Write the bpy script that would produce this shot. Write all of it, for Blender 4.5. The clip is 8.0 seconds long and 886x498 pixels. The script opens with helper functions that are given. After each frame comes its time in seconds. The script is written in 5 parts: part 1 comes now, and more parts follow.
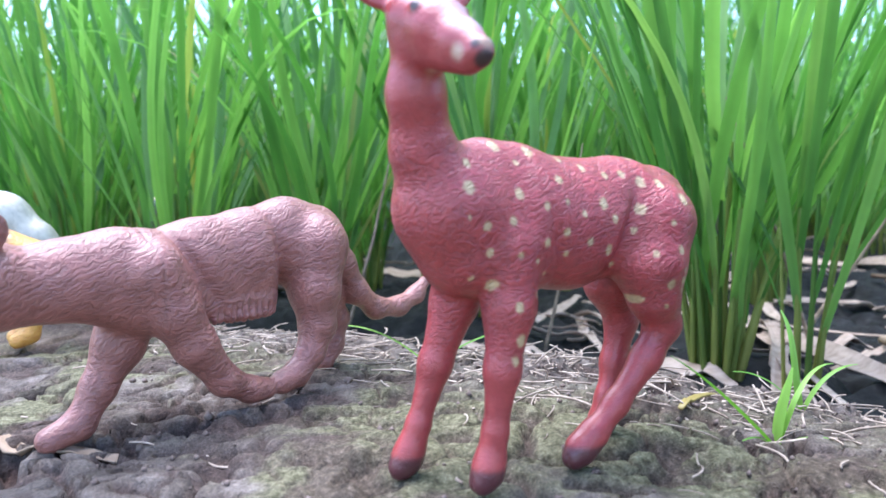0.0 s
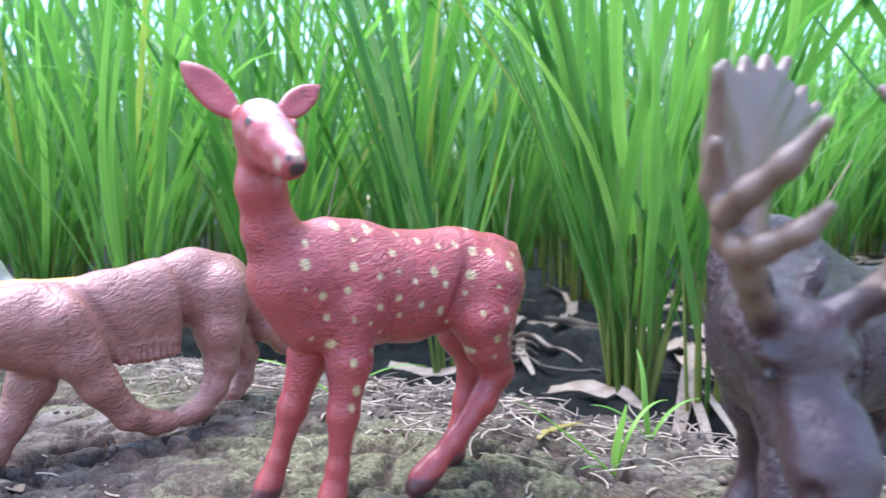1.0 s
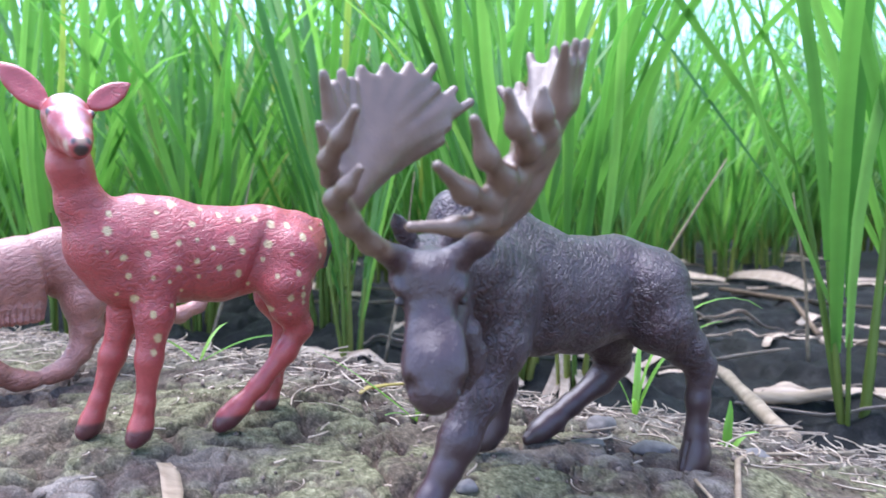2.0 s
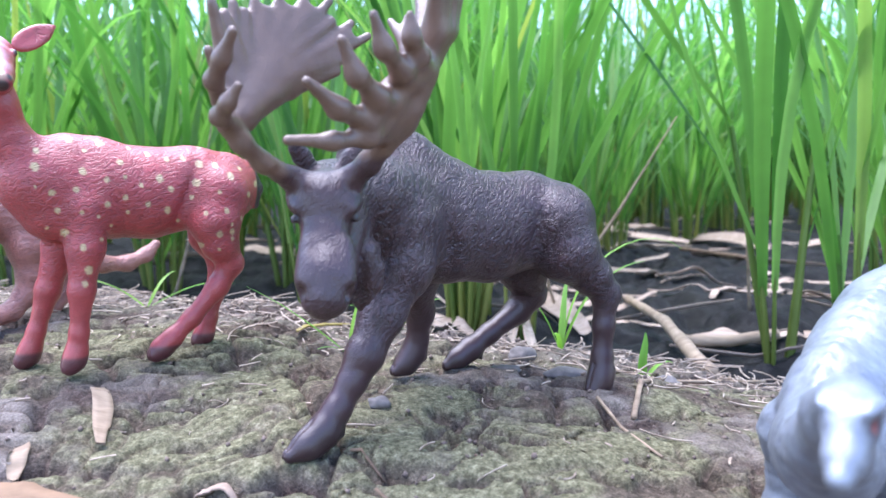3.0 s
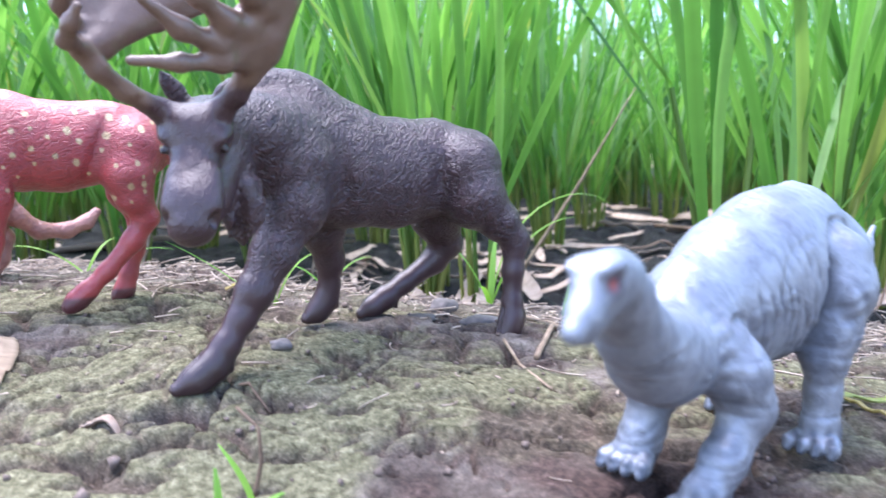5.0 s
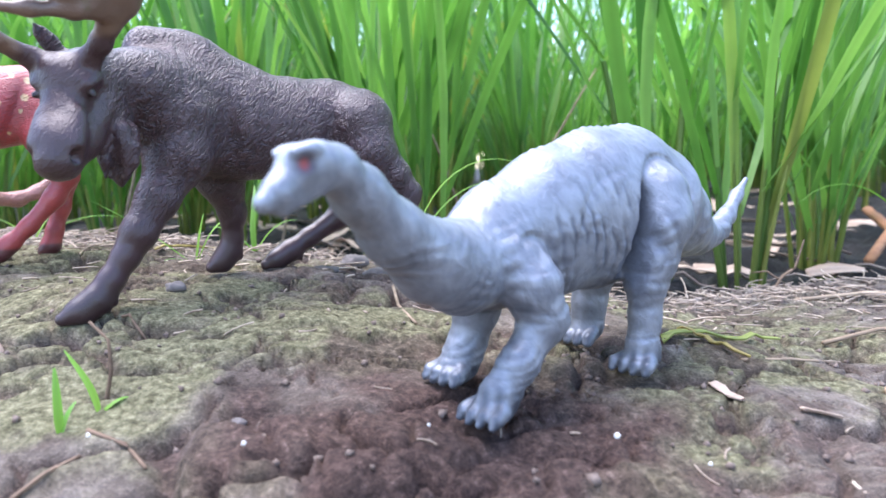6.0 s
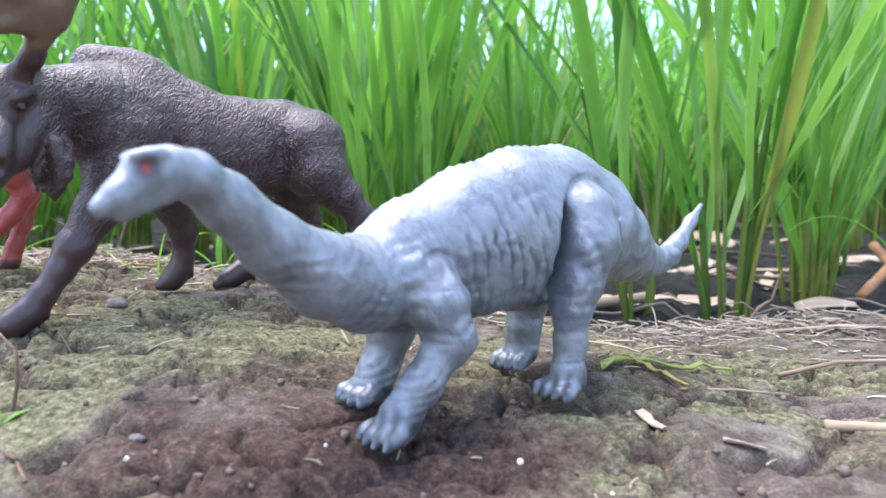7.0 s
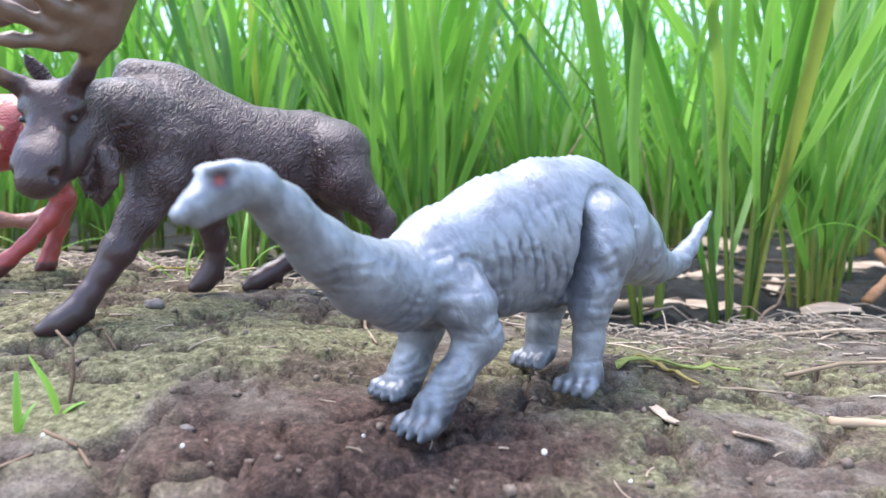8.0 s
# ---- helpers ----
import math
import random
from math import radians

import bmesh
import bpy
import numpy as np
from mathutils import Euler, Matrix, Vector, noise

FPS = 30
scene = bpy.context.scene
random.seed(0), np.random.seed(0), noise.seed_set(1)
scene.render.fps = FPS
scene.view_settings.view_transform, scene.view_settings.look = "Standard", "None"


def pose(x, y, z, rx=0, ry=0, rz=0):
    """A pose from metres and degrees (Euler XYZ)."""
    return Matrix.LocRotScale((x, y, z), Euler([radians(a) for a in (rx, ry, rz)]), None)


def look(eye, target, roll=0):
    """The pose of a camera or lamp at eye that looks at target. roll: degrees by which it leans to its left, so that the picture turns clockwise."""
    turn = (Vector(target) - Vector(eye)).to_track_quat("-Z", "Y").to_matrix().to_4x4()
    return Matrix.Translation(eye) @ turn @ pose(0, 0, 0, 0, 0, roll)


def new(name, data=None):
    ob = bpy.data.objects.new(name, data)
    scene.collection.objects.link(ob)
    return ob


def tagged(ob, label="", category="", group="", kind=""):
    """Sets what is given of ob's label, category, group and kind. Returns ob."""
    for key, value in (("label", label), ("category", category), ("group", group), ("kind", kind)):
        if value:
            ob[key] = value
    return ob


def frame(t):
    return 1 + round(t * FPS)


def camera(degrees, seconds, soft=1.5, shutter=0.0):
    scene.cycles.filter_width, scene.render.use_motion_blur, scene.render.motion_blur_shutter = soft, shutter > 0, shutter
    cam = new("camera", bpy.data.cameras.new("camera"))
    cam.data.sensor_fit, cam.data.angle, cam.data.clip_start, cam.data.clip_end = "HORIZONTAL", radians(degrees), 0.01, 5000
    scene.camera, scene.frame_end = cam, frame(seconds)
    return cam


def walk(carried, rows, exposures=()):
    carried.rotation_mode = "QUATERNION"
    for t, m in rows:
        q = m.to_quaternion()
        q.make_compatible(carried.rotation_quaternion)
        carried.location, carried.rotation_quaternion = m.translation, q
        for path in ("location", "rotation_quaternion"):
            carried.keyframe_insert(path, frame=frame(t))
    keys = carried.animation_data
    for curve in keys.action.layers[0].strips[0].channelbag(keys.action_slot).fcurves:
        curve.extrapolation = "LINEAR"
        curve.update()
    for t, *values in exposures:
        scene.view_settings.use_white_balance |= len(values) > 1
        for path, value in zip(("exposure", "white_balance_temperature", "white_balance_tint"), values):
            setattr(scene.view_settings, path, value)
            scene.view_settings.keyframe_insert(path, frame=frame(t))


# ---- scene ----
cam = camera(64.4, 8.0, shutter=0.25)
cam.data.dof.use_dof, cam.data.dof.focus_distance, cam.data.dof.aperture_fstop = True, 0.26, 18.0
PATH = [
    (0, (0.02, 0.011, 0.106), (-0.001, 2.005, -0.041), -0.3),
    (0.5, (0.033, 0.003, 0.119), (0.022, 1.997, -0.031), -0.2),
    (1, (0.059, -0.02, 0.124), (0.089, 1.976, 0.003), 0.0),
    (1.5, (0.099, -0.048, 0.124), (0.144, 1.949, 0.024), 0.0),
    (2, (0.123, -0.065, 0.116), (0.225, 1.929, 0.001), 0.2),
    (2.2, (0.13, -0.073, 0.111), (0.244, 1.919, -0.021), 0.2),
    (3.5, (0.148, -0.083, 0.101), (0.312, 1.898, -0.119), -0.3),
    (4, (0.14, -0.072, 0.097), (0.288, 1.91, -0.131), -0.5),
    (4.5, (0.145, -0.066, 0.099), (0.293, 1.917, -0.11), -1.2),
    (5, (0.18, -0.09, 0.086), (0.34, 1.891, -0.134), -1.1),
    (5.2, (0.191, -0.097, 0.083), (0.369, 1.882, -0.145), -1.1),
    (6.3, (0.24, -0.114, 0.066), (0.33, 1.871, -0.158), -1.2),
    (6.5, (0.248, -0.112, 0.067), (0.321, 1.878, -0.119), -0.9),
    (7, (0.256, -0.111, 0.064), (0.326, 1.883, -0.074), -0.5),
    (7.5, (0.25, -0.111, 0.06), (0.32, 1.884, -0.059), -0.4),
    (8, (0.249, -0.124, 0.065), (0.305, 1.872, -0.06), -0.3),
]
walk(cam, [(t, look(eye, target, roll)) for t, eye, target, roll in PATH], [(0.0, 1.86, 5650, 17), (2.2, 1.90, 5650, 18), (3.5, 2.08, 5750, 22), (5.2, 2.15, 5900, 22), (6.5, 1.92, 6200, 17), (8.0, 1.93, 6450, 15)])

# ---- light ----
SUN_EL, SUN_AZ = radians(74), radians(-60)
world = bpy.data.worlds.new("sky")
scene.world = world
world.use_nodes = True
wn = world.node_tree.nodes
sky = wn.new("ShaderNodeTexSky")
sky.sky_type, sky.sun_disc, sky.sun_elevation, sky.sun_rotation = "NISHITA", False, SUN_EL, SUN_AZ
sky.air_density, sky.dust_density = 1.2, 1.0
wn["Background"].inputs["Strength"].default_value = 0.15
world.node_tree.links.new(sky.outputs[0], wn["Background"].inputs["Color"])
sun = new("sun", bpy.data.lights.new("sun", "SUN"))
sun.data.energy, sun.data.angle, sun.data.color = 2.2, radians(60), (1.0, 0.98, 0.95)
sun.matrix_world = look((0, 0, 0), (-math.sin(SUN_AZ) * math.cos(SUN_EL), -math.cos(SUN_AZ) * math.cos(SUN_EL), -math.sin(SUN_EL)))

# ---- materials ----


def material(name, rough=0.6):
    m = bpy.data.materials.new(name)
    m.use_nodes = True
    nt = m.node_tree
    b = nt.nodes["Principled BSDF"]
    b.inputs["Roughness"].default_value = rough
    return m, nt, b


def noise_node(nt, scale, detail=4, rough=0.55, stretch=None, dist=0.0):
    tc = nt.nodes.new("ShaderNodeTexCoord")
    n = nt.nodes.new("ShaderNodeTexNoise")
    n.inputs["Scale"].default_value, n.inputs["Detail"].default_value = scale, detail
    n.inputs["Roughness"].default_value, n.inputs["Distortion"].default_value = rough, dist
    src = tc.outputs["Object"]
    if stretch:
        mp = nt.nodes.new("ShaderNodeMapping")
        mp.inputs["Scale"].default_value = stretch
        nt.links.new(src, mp.inputs[0])
        src = mp.outputs[0]
    nt.links.new(src, n.inputs["Vector"])
    return n


def ramp(nt, fac, stops):
    r = nt.nodes.new("ShaderNodeValToRGB")
    el = r.color_ramp.elements
    while len(el) < len(stops):
        el.new(0.5)
    for e, (p, c) in zip(el, stops):
        e.position, e.color = p, (*c, 1)
    nt.links.new(fac, r.inputs[0])
    return r.outputs[0]


def mix(nt, fac, a, b, blend="MIX"):
    m = nt.nodes.new("ShaderNodeMix")
    m.data_type, m.blend_type = "RGBA", blend
    for sock, v in ((m.inputs[0], fac), (m.inputs[6], a), (m.inputs[7], b)):
        if isinstance(v, (int, float)):
            sock.default_value = v
        elif isinstance(v, tuple):
            sock.default_value = (*v, 1)
        else:
            nt.links.new(v, sock)
    return m.outputs[2]


def bump(nt, b, height, strength, dist):
    n = nt.nodes.new("ShaderNodeBump")
    n.inputs["Strength"].default_value, n.inputs["Distance"].default_value = strength, dist
    nt.links.new(height, n.inputs["Height"])
    nt.links.new(n.outputs[0], b.inputs["Normal"])


def toy_material(name, rough, strands, slope, fur, depth, sheen, streak=0.45, metal=0.0, wave=0.0, comb=0.2, varnish=0.25):
    """Painted plastic: the paint's colour lies on the mesh, the moulded coat is fine relief. strands: how many to the metre along, across and down."""
    m, nt, b = material(name, rough)
    at = nt.nodes.new("ShaderNodeAttribute")
    at.attribute_name = "paint"
    tc = nt.nodes.new("ShaderNodeTexCoord")
    sway = noise_node(nt, 90, 4, 0.6)
    bend = nt.nodes.new("ShaderNodeVectorMath")
    bend.operation = "MULTIPLY_ADD"
    bend.inputs[1].default_value = (0.010, 0.010, 0.010)
    nt.links.new(sway.outputs["Color"], bend.inputs[0])
    nt.links.new(tc.outputs["Object"], bend.inputs[2])
    turn = nt.nodes.new("ShaderNodeMapping")
    turn.inputs["Rotation"].default_value = (0, radians(slope), 0)
    nt.links.new(bend.outputs[0], turn.inputs[0])
    mp = nt.nodes.new("ShaderNodeMapping")
    mp.inputs["Scale"].default_value = strands
    nt.links.new(turn.outputs[0], mp.inputs[0])
    coat = nt.nodes.new("ShaderNodeTexNoise")
    coat.inputs["Scale"].default_value, coat.inputs["Detail"].default_value, coat.inputs["Roughness"].default_value = 1.0, 2.0, 0.55
    nt.links.new(mp.outputs[0], coat.inputs["Vector"])
    coat = ramp(nt, coat.outputs[0], [(0.34, (0.0, 0.0, 0.0)), (0.50, (0.55, 0.55, 0.55)), (0.70, (1.0, 1.0, 1.0))])
    if wave:
        wv = nt.nodes.new("ShaderNodeTexWave")
        wv.bands_direction = "Z"
        for key, value in (("Scale", wave), ("Distortion", 14.0), ("Detail", 3.0), ("Detail Scale", 0.30), ("Detail Roughness", 0.65)):
            wv.inputs[key].default_value = value
        nt.links.new(turn.outputs[0], wv.inputs["Vector"])
        coat = mix(nt, comb, coat, wv.outputs["Color"])
        coat = mix(nt, at.outputs["Alpha"], (0.5, 0.5, 0.5), coat)
    grain = noise_node(nt, 1800, 3)
    blot = noise_node(nt, 90, 4, 0.6)
    c = mix(nt, 0.6, at.outputs["Color"], ramp(nt, blot.outputs[0], [(0.3, (0.36, 0.36, 0.36)), (0.7, (0.64, 0.64, 0.64))]), "OVERLAY")
    c = mix(nt, streak, c, ramp(nt, coat, [(0.0, (0.28, 0.28, 0.28)), (1.0, (0.72, 0.72, 0.72))]), "OVERLAY")
    nt.links.new(c, b.inputs["Base Color"])
    b.inputs["Specular IOR Level"].default_value, b.inputs["Metallic"].default_value = sheen, metal
    b.inputs["Coat Weight"].default_value, b.inputs["Coat Roughness"].default_value = varnish, 0.36
    add = nt.nodes.new("ShaderNodeMath")
    add.operation = "MULTIPLY_ADD"
    add.inputs[1].default_value = 0.2
    nt.links.new(grain.outputs[0], add.inputs[0])
    nt.links.new(coat, add.inputs[2])
    bump(nt, b, add.outputs[0], fur, depth)
    return m


def leaf_material(name, base, tip, per_island=False, glow=0.45, rough=0.45):
    m, nt, b = material(name, rough)
    if per_island:
        g = nt.nodes.new("ShaderNodeNewGeometry")
        rnd = g.outputs["Random Per Island"]
    else:
        g = nt.nodes.new("ShaderNodeObjectInfo")
        rnd = g.outputs["Random"]
    c = ramp(nt, rnd, [(0.0, base), (0.55, tuple(0.5 * (p + q) for p, q in zip(base, tip))), (0.93, tip), (1.0, (0.38, 0.42, 0.13))])
    n = noise_node(nt, 30, 4)
    c = mix(nt, 0.55, c, ramp(nt, n.outputs[0], [(0.3, (0.38, 0.4, 0.36)), (0.7, (0.62, 0.6, 0.55))]), "OVERLAY")
    at = nt.nodes.new("ShaderNodeAttribute")
    at.attribute_name = "paint"
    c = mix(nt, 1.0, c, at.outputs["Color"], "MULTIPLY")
    nt.links.new(c, b.inputs["Base Color"])
    t = nt.nodes.new("ShaderNodeBsdfTranslucent")
    nt.links.new(mix(nt, 1.0, c, (1.0, 1.15, 0.6), "MULTIPLY"), t.inputs["Color"])
    mx = nt.nodes.new("ShaderNodeMixShader")
    mx.inputs[0].default_value = glow
    nt.links.new(b.outputs[0], mx.inputs[1])
    nt.links.new(t.outputs[0], mx.inputs[2])
    nt.links.new(mx.outputs[0], nt.nodes["Material Output"].inputs["Surface"])
    return m


def dry_material(name, dark, pale, scale=160, stretch=(0.15, 1, 1)):
    m, nt, b = material(name, 0.8)
    n = noise_node(nt, scale, 5, 0.6, stretch)
    c = ramp(nt, n.outputs[0], [(0.25, dark), (0.75, pale)])
    oi = nt.nodes.new("ShaderNodeObjectInfo")
    c = mix(nt, 0.6, c, ramp(nt, oi.outputs["Random"], [(0, (0.36, 0.33, 0.3)), (1, (0.62, 0.6, 0.58))]), "OVERLAY")
    nt.links.new(c, b.inputs["Base Color"])
    bump(nt, b, n.outputs[0], 0.5, 0.0006)
    return m


def soil_material():
    m, nt, b = material("mud", 0.85)
    at = nt.nodes.new("ShaderNodeAttribute")
    at.attribute_name = "soil"
    sep = nt.nodes.new("ShaderNodeSeparateColor")
    nt.links.new(at.outputs["Color"], sep.inputs[0])
    n1 = noise_node(nt, 55, 6, 0.65)
    n2 = noise_node(nt, 420, 5, 0.7)
    n3 = noise_node(nt, 1400, 3, 0.65)
    clay = ramp(nt, n1.outputs[0], [(0.3, (0.065, 0.051, 0.042)), (0.5, (0.150, 0.122, 0.100)), (0.72, (0.29, 0.247, 0.21))])
    moss = ramp(nt, n2.outputs[0], [(0.3, (0.085, 0.077, 0.040)), (0.5, (0.168, 0.157, 0.088)), (0.72, (0.285, 0.265, 0.165))])
    dirt_shade = ramp(nt, n2.outputs[0], [(0.3, (0.034, 0.021, 0.018)), (0.6, (0.092, 0.056, 0.046)), (0.8, (0.22, 0.16, 0.135))])
    wet = ramp(nt, n1.outputs[0], [(0.3, (0.006, 0.006, 0.006)), (0.55, (0.020, 0.019, 0.018)), (0.75, (0.055, 0.051, 0.048))])
    b.inputs["Specular IOR Level"].default_value = 0.2
    c = mix(nt, sep.outputs[0], clay, moss)
    c = mix(nt, sep.outputs[1], c, dirt_shade)
    c = mix(nt, sep.outputs[2], c, wet)
    c = mix(nt, 0.7, c, ramp(nt, n2.outputs[0], [(0.3, (0.28, 0.28, 0.28)), (0.7, (0.72, 0.72, 0.72))]), "OVERLAY")
    c = mix(nt, 0.45, c, ramp(nt, n3.outputs[0], [(0.35, (0.2, 0.2, 0.2)), (0.65, (0.8, 0.8, 0.8))]), "OVERLAY")
    nt.links.new(c, b.inputs["Base Color"])
    h = mix(nt, 0.4, n2.outputs[0], n3.outputs[0])
    bump(nt, b, h, 1.0, 0.0022)
    nt.links.new(ramp(nt, sep.outputs[2], [(0.0, (0.9, 0.9, 0.9)), (1.0, (0.7, 0.7, 0.7))]), b.inputs["Roughness"])
    return m


MUD = soil_material()
RICE = leaf_material("rice_leaf", (0.088, 0.255, 0.060), (0.26, 0.51, 0.16), False, 0.54)
RICE_FAR = leaf_material("rice_leaf_far", (0.078, 0.225, 0.058), (0.23, 0.45, 0.15), True, 0.5)
STEM = leaf_material("rice_stem", (0.09, 0.19, 0.035), (0.32, 0.36, 0.09), False, 0.3)
STEM_FAR = leaf_material("rice_stem_far", (0.09, 0.19, 0.035), (0.32, 0.36, 0.09), True, 0.3)
SPROUT = leaf_material("young_grass", (0.15, 0.36, 0.05), (0.28, 0.52, 0.10), False, 0.4)
STRAW = dry_material("straw", (0.17, 0.12, 0.075), (0.44, 0.34, 0.24))
DRYLEAF = dry_material("dry_leaf", (0.25, 0.18, 0.13), (0.58, 0.46, 0.37), 120)
TWIG = dry_material("twig", (0.09, 0.055, 0.035), (0.26, 0.18, 0.12))
STONE = dry_material("stone", (0.09, 0.08, 0.078), (0.22, 0.20, 0.19), 220, (1, 1, 1))

# ---- mesh tools ----


def mesh_from(name, verts, faces, mat, smooth=True, paint=None):
    me = bpy.data.meshes.new(name)
    me.from_pydata([tuple(v) for v in verts], [], [tuple(f) for f in faces])
    me.materials.append(mat)
    if smooth:
        me.polygons.foreach_set("use_smooth", [True] * len(me.polygons))
    if paint is not None:
        a = me.color_attributes.new("paint", "FLOAT_COLOR", "POINT")
        if paint.shape[1] == 3:
            paint = np.c_[paint, np.ones(len(paint))]
        a.data.foreach_set("color", paint.astype(np.float32).ravel())
    me.update()
    return me


def part(name, me, parent=None, label="", m=None):
    ob = new(name, me)
    if parent is not None:
        ob.parent = parent
    if m is not None:
        ob.matrix_basis = m
    return tagged(ob, label) if label else ob


def thing(name, label, category, m=None, group="", kind=""):
    ob = new(name)
    ob.empty_display_size = 0.02
    if m is not None:
        ob.matrix_basis = m
    return tagged(ob, label, category, group, kind)


def hash2(i, j, seed):
    h = np.sin(i * 127.1 + j * 311.7 + seed * 74.7) * 43758.5453
    return h - np.floor(h)


def vnoise(x, y, seed=0):
    """Smooth value noise of the plane, 0 to 1."""
    i, j = np.floor(x), np.floor(y)
    a, b = x - i, y - j
    a, b = a * a * a * (a * (a * 6 - 15) + 10), b * b * b * (b * (b * 6 - 15) + 10)
    lo = hash2(i, j, seed) * (1 - a) + hash2(i + 1, j, seed) * a
    hi = hash2(i, j + 1, seed) * (1 - a) + hash2(i + 1, j + 1, seed) * a
    return lo * (1 - b) + hi * b


def fbm(x, y, octaves=4, seed=0, gain=0.5):
    s, amp, tot = 0, 1, 0
    for k in range(octaves):
        s = s + amp * vnoise(x * 2 ** k + 3.7 * k, y * 2 ** k - 1.9 * k, seed + k)
        tot += amp
        amp *= gain
    return s / tot


def crack_web(x, y, seed=0):
    """Distance to the cell borders of a jittered grid (0 on a border)."""
    i, j = np.floor(x), np.floor(y)
    d1, d2 = np.full_like(x, 9.0), np.full_like(x, 9.0)
    for di in (-1, 0, 1):
        for dj in (-1, 0, 1):
            px = i + di + 0.15 + 0.7 * hash2(i + di, j + dj, seed)
            py = j + dj + 0.15 + 0.7 * hash2(i + di, j + dj, seed + 5)
            d = np.hypot(px - x, py - y)
            d2 = np.minimum(d2, np.maximum(d1, d))
            d1 = np.minimum(d1, d)
    return d2 - d1


def plates(x, y, seed=0):
    """Crust plates: how far inside its plate a place lies, and the plate's own chance number."""
    i, j = np.floor(x), np.floor(y)
    d1, d2, own = np.full_like(x, 9.0), np.full_like(x, 9.0), np.zeros_like(x)
    for di in (-1, 0, 1):
        for dj in (-1, 0, 1):
            d = np.hypot(i + di + 0.1 + 0.8 * hash2(i + di, j + dj, seed) - x, j + dj + 0.1 + 0.8 * hash2(i + di, j + dj, seed + 5) - y)
            own = np.where(d < d1, hash2(i + di, j + dj, seed + 9), own)
            d2 = np.minimum(d2, np.maximum(d1, d))
            d1 = np.minimum(d1, d)
    return d2 - d1, own


def step(a, b, x):
    t = np.clip((np.asarray(x) - a) / (b - a), 0, 1)
    return t * t * (3 - 2 * t)


# ---- ground: the mud bank and the field, one sheet ----
MUD_Z = -0.022


def bank_edge(x):
    return np.interp(x, [-0.6, -0.28, -0.15, -0.05, 0.03, 0.13, 0.27, 0.4, 0.6, 1.0], [0.58, 0.54, 0.46, 0.39, 0.34, 0.302, 0.275, 0.27, 0.28, 0.30])


def bank_top(x, y):
    """The bank's worn top, without its small relief."""
    floor = -0.004 - 0.03 * step(0.32, 0.2, x)
    x, y = np.clip(x, -0.18, 0.46), np.clip(y, 0.0, 0.23)
    return np.maximum(floor, -0.0265 + 0.1345 * x + 0.4755 * y - 0.3064 * x * x - 0.582 * x * y - 0.94 * y * y)


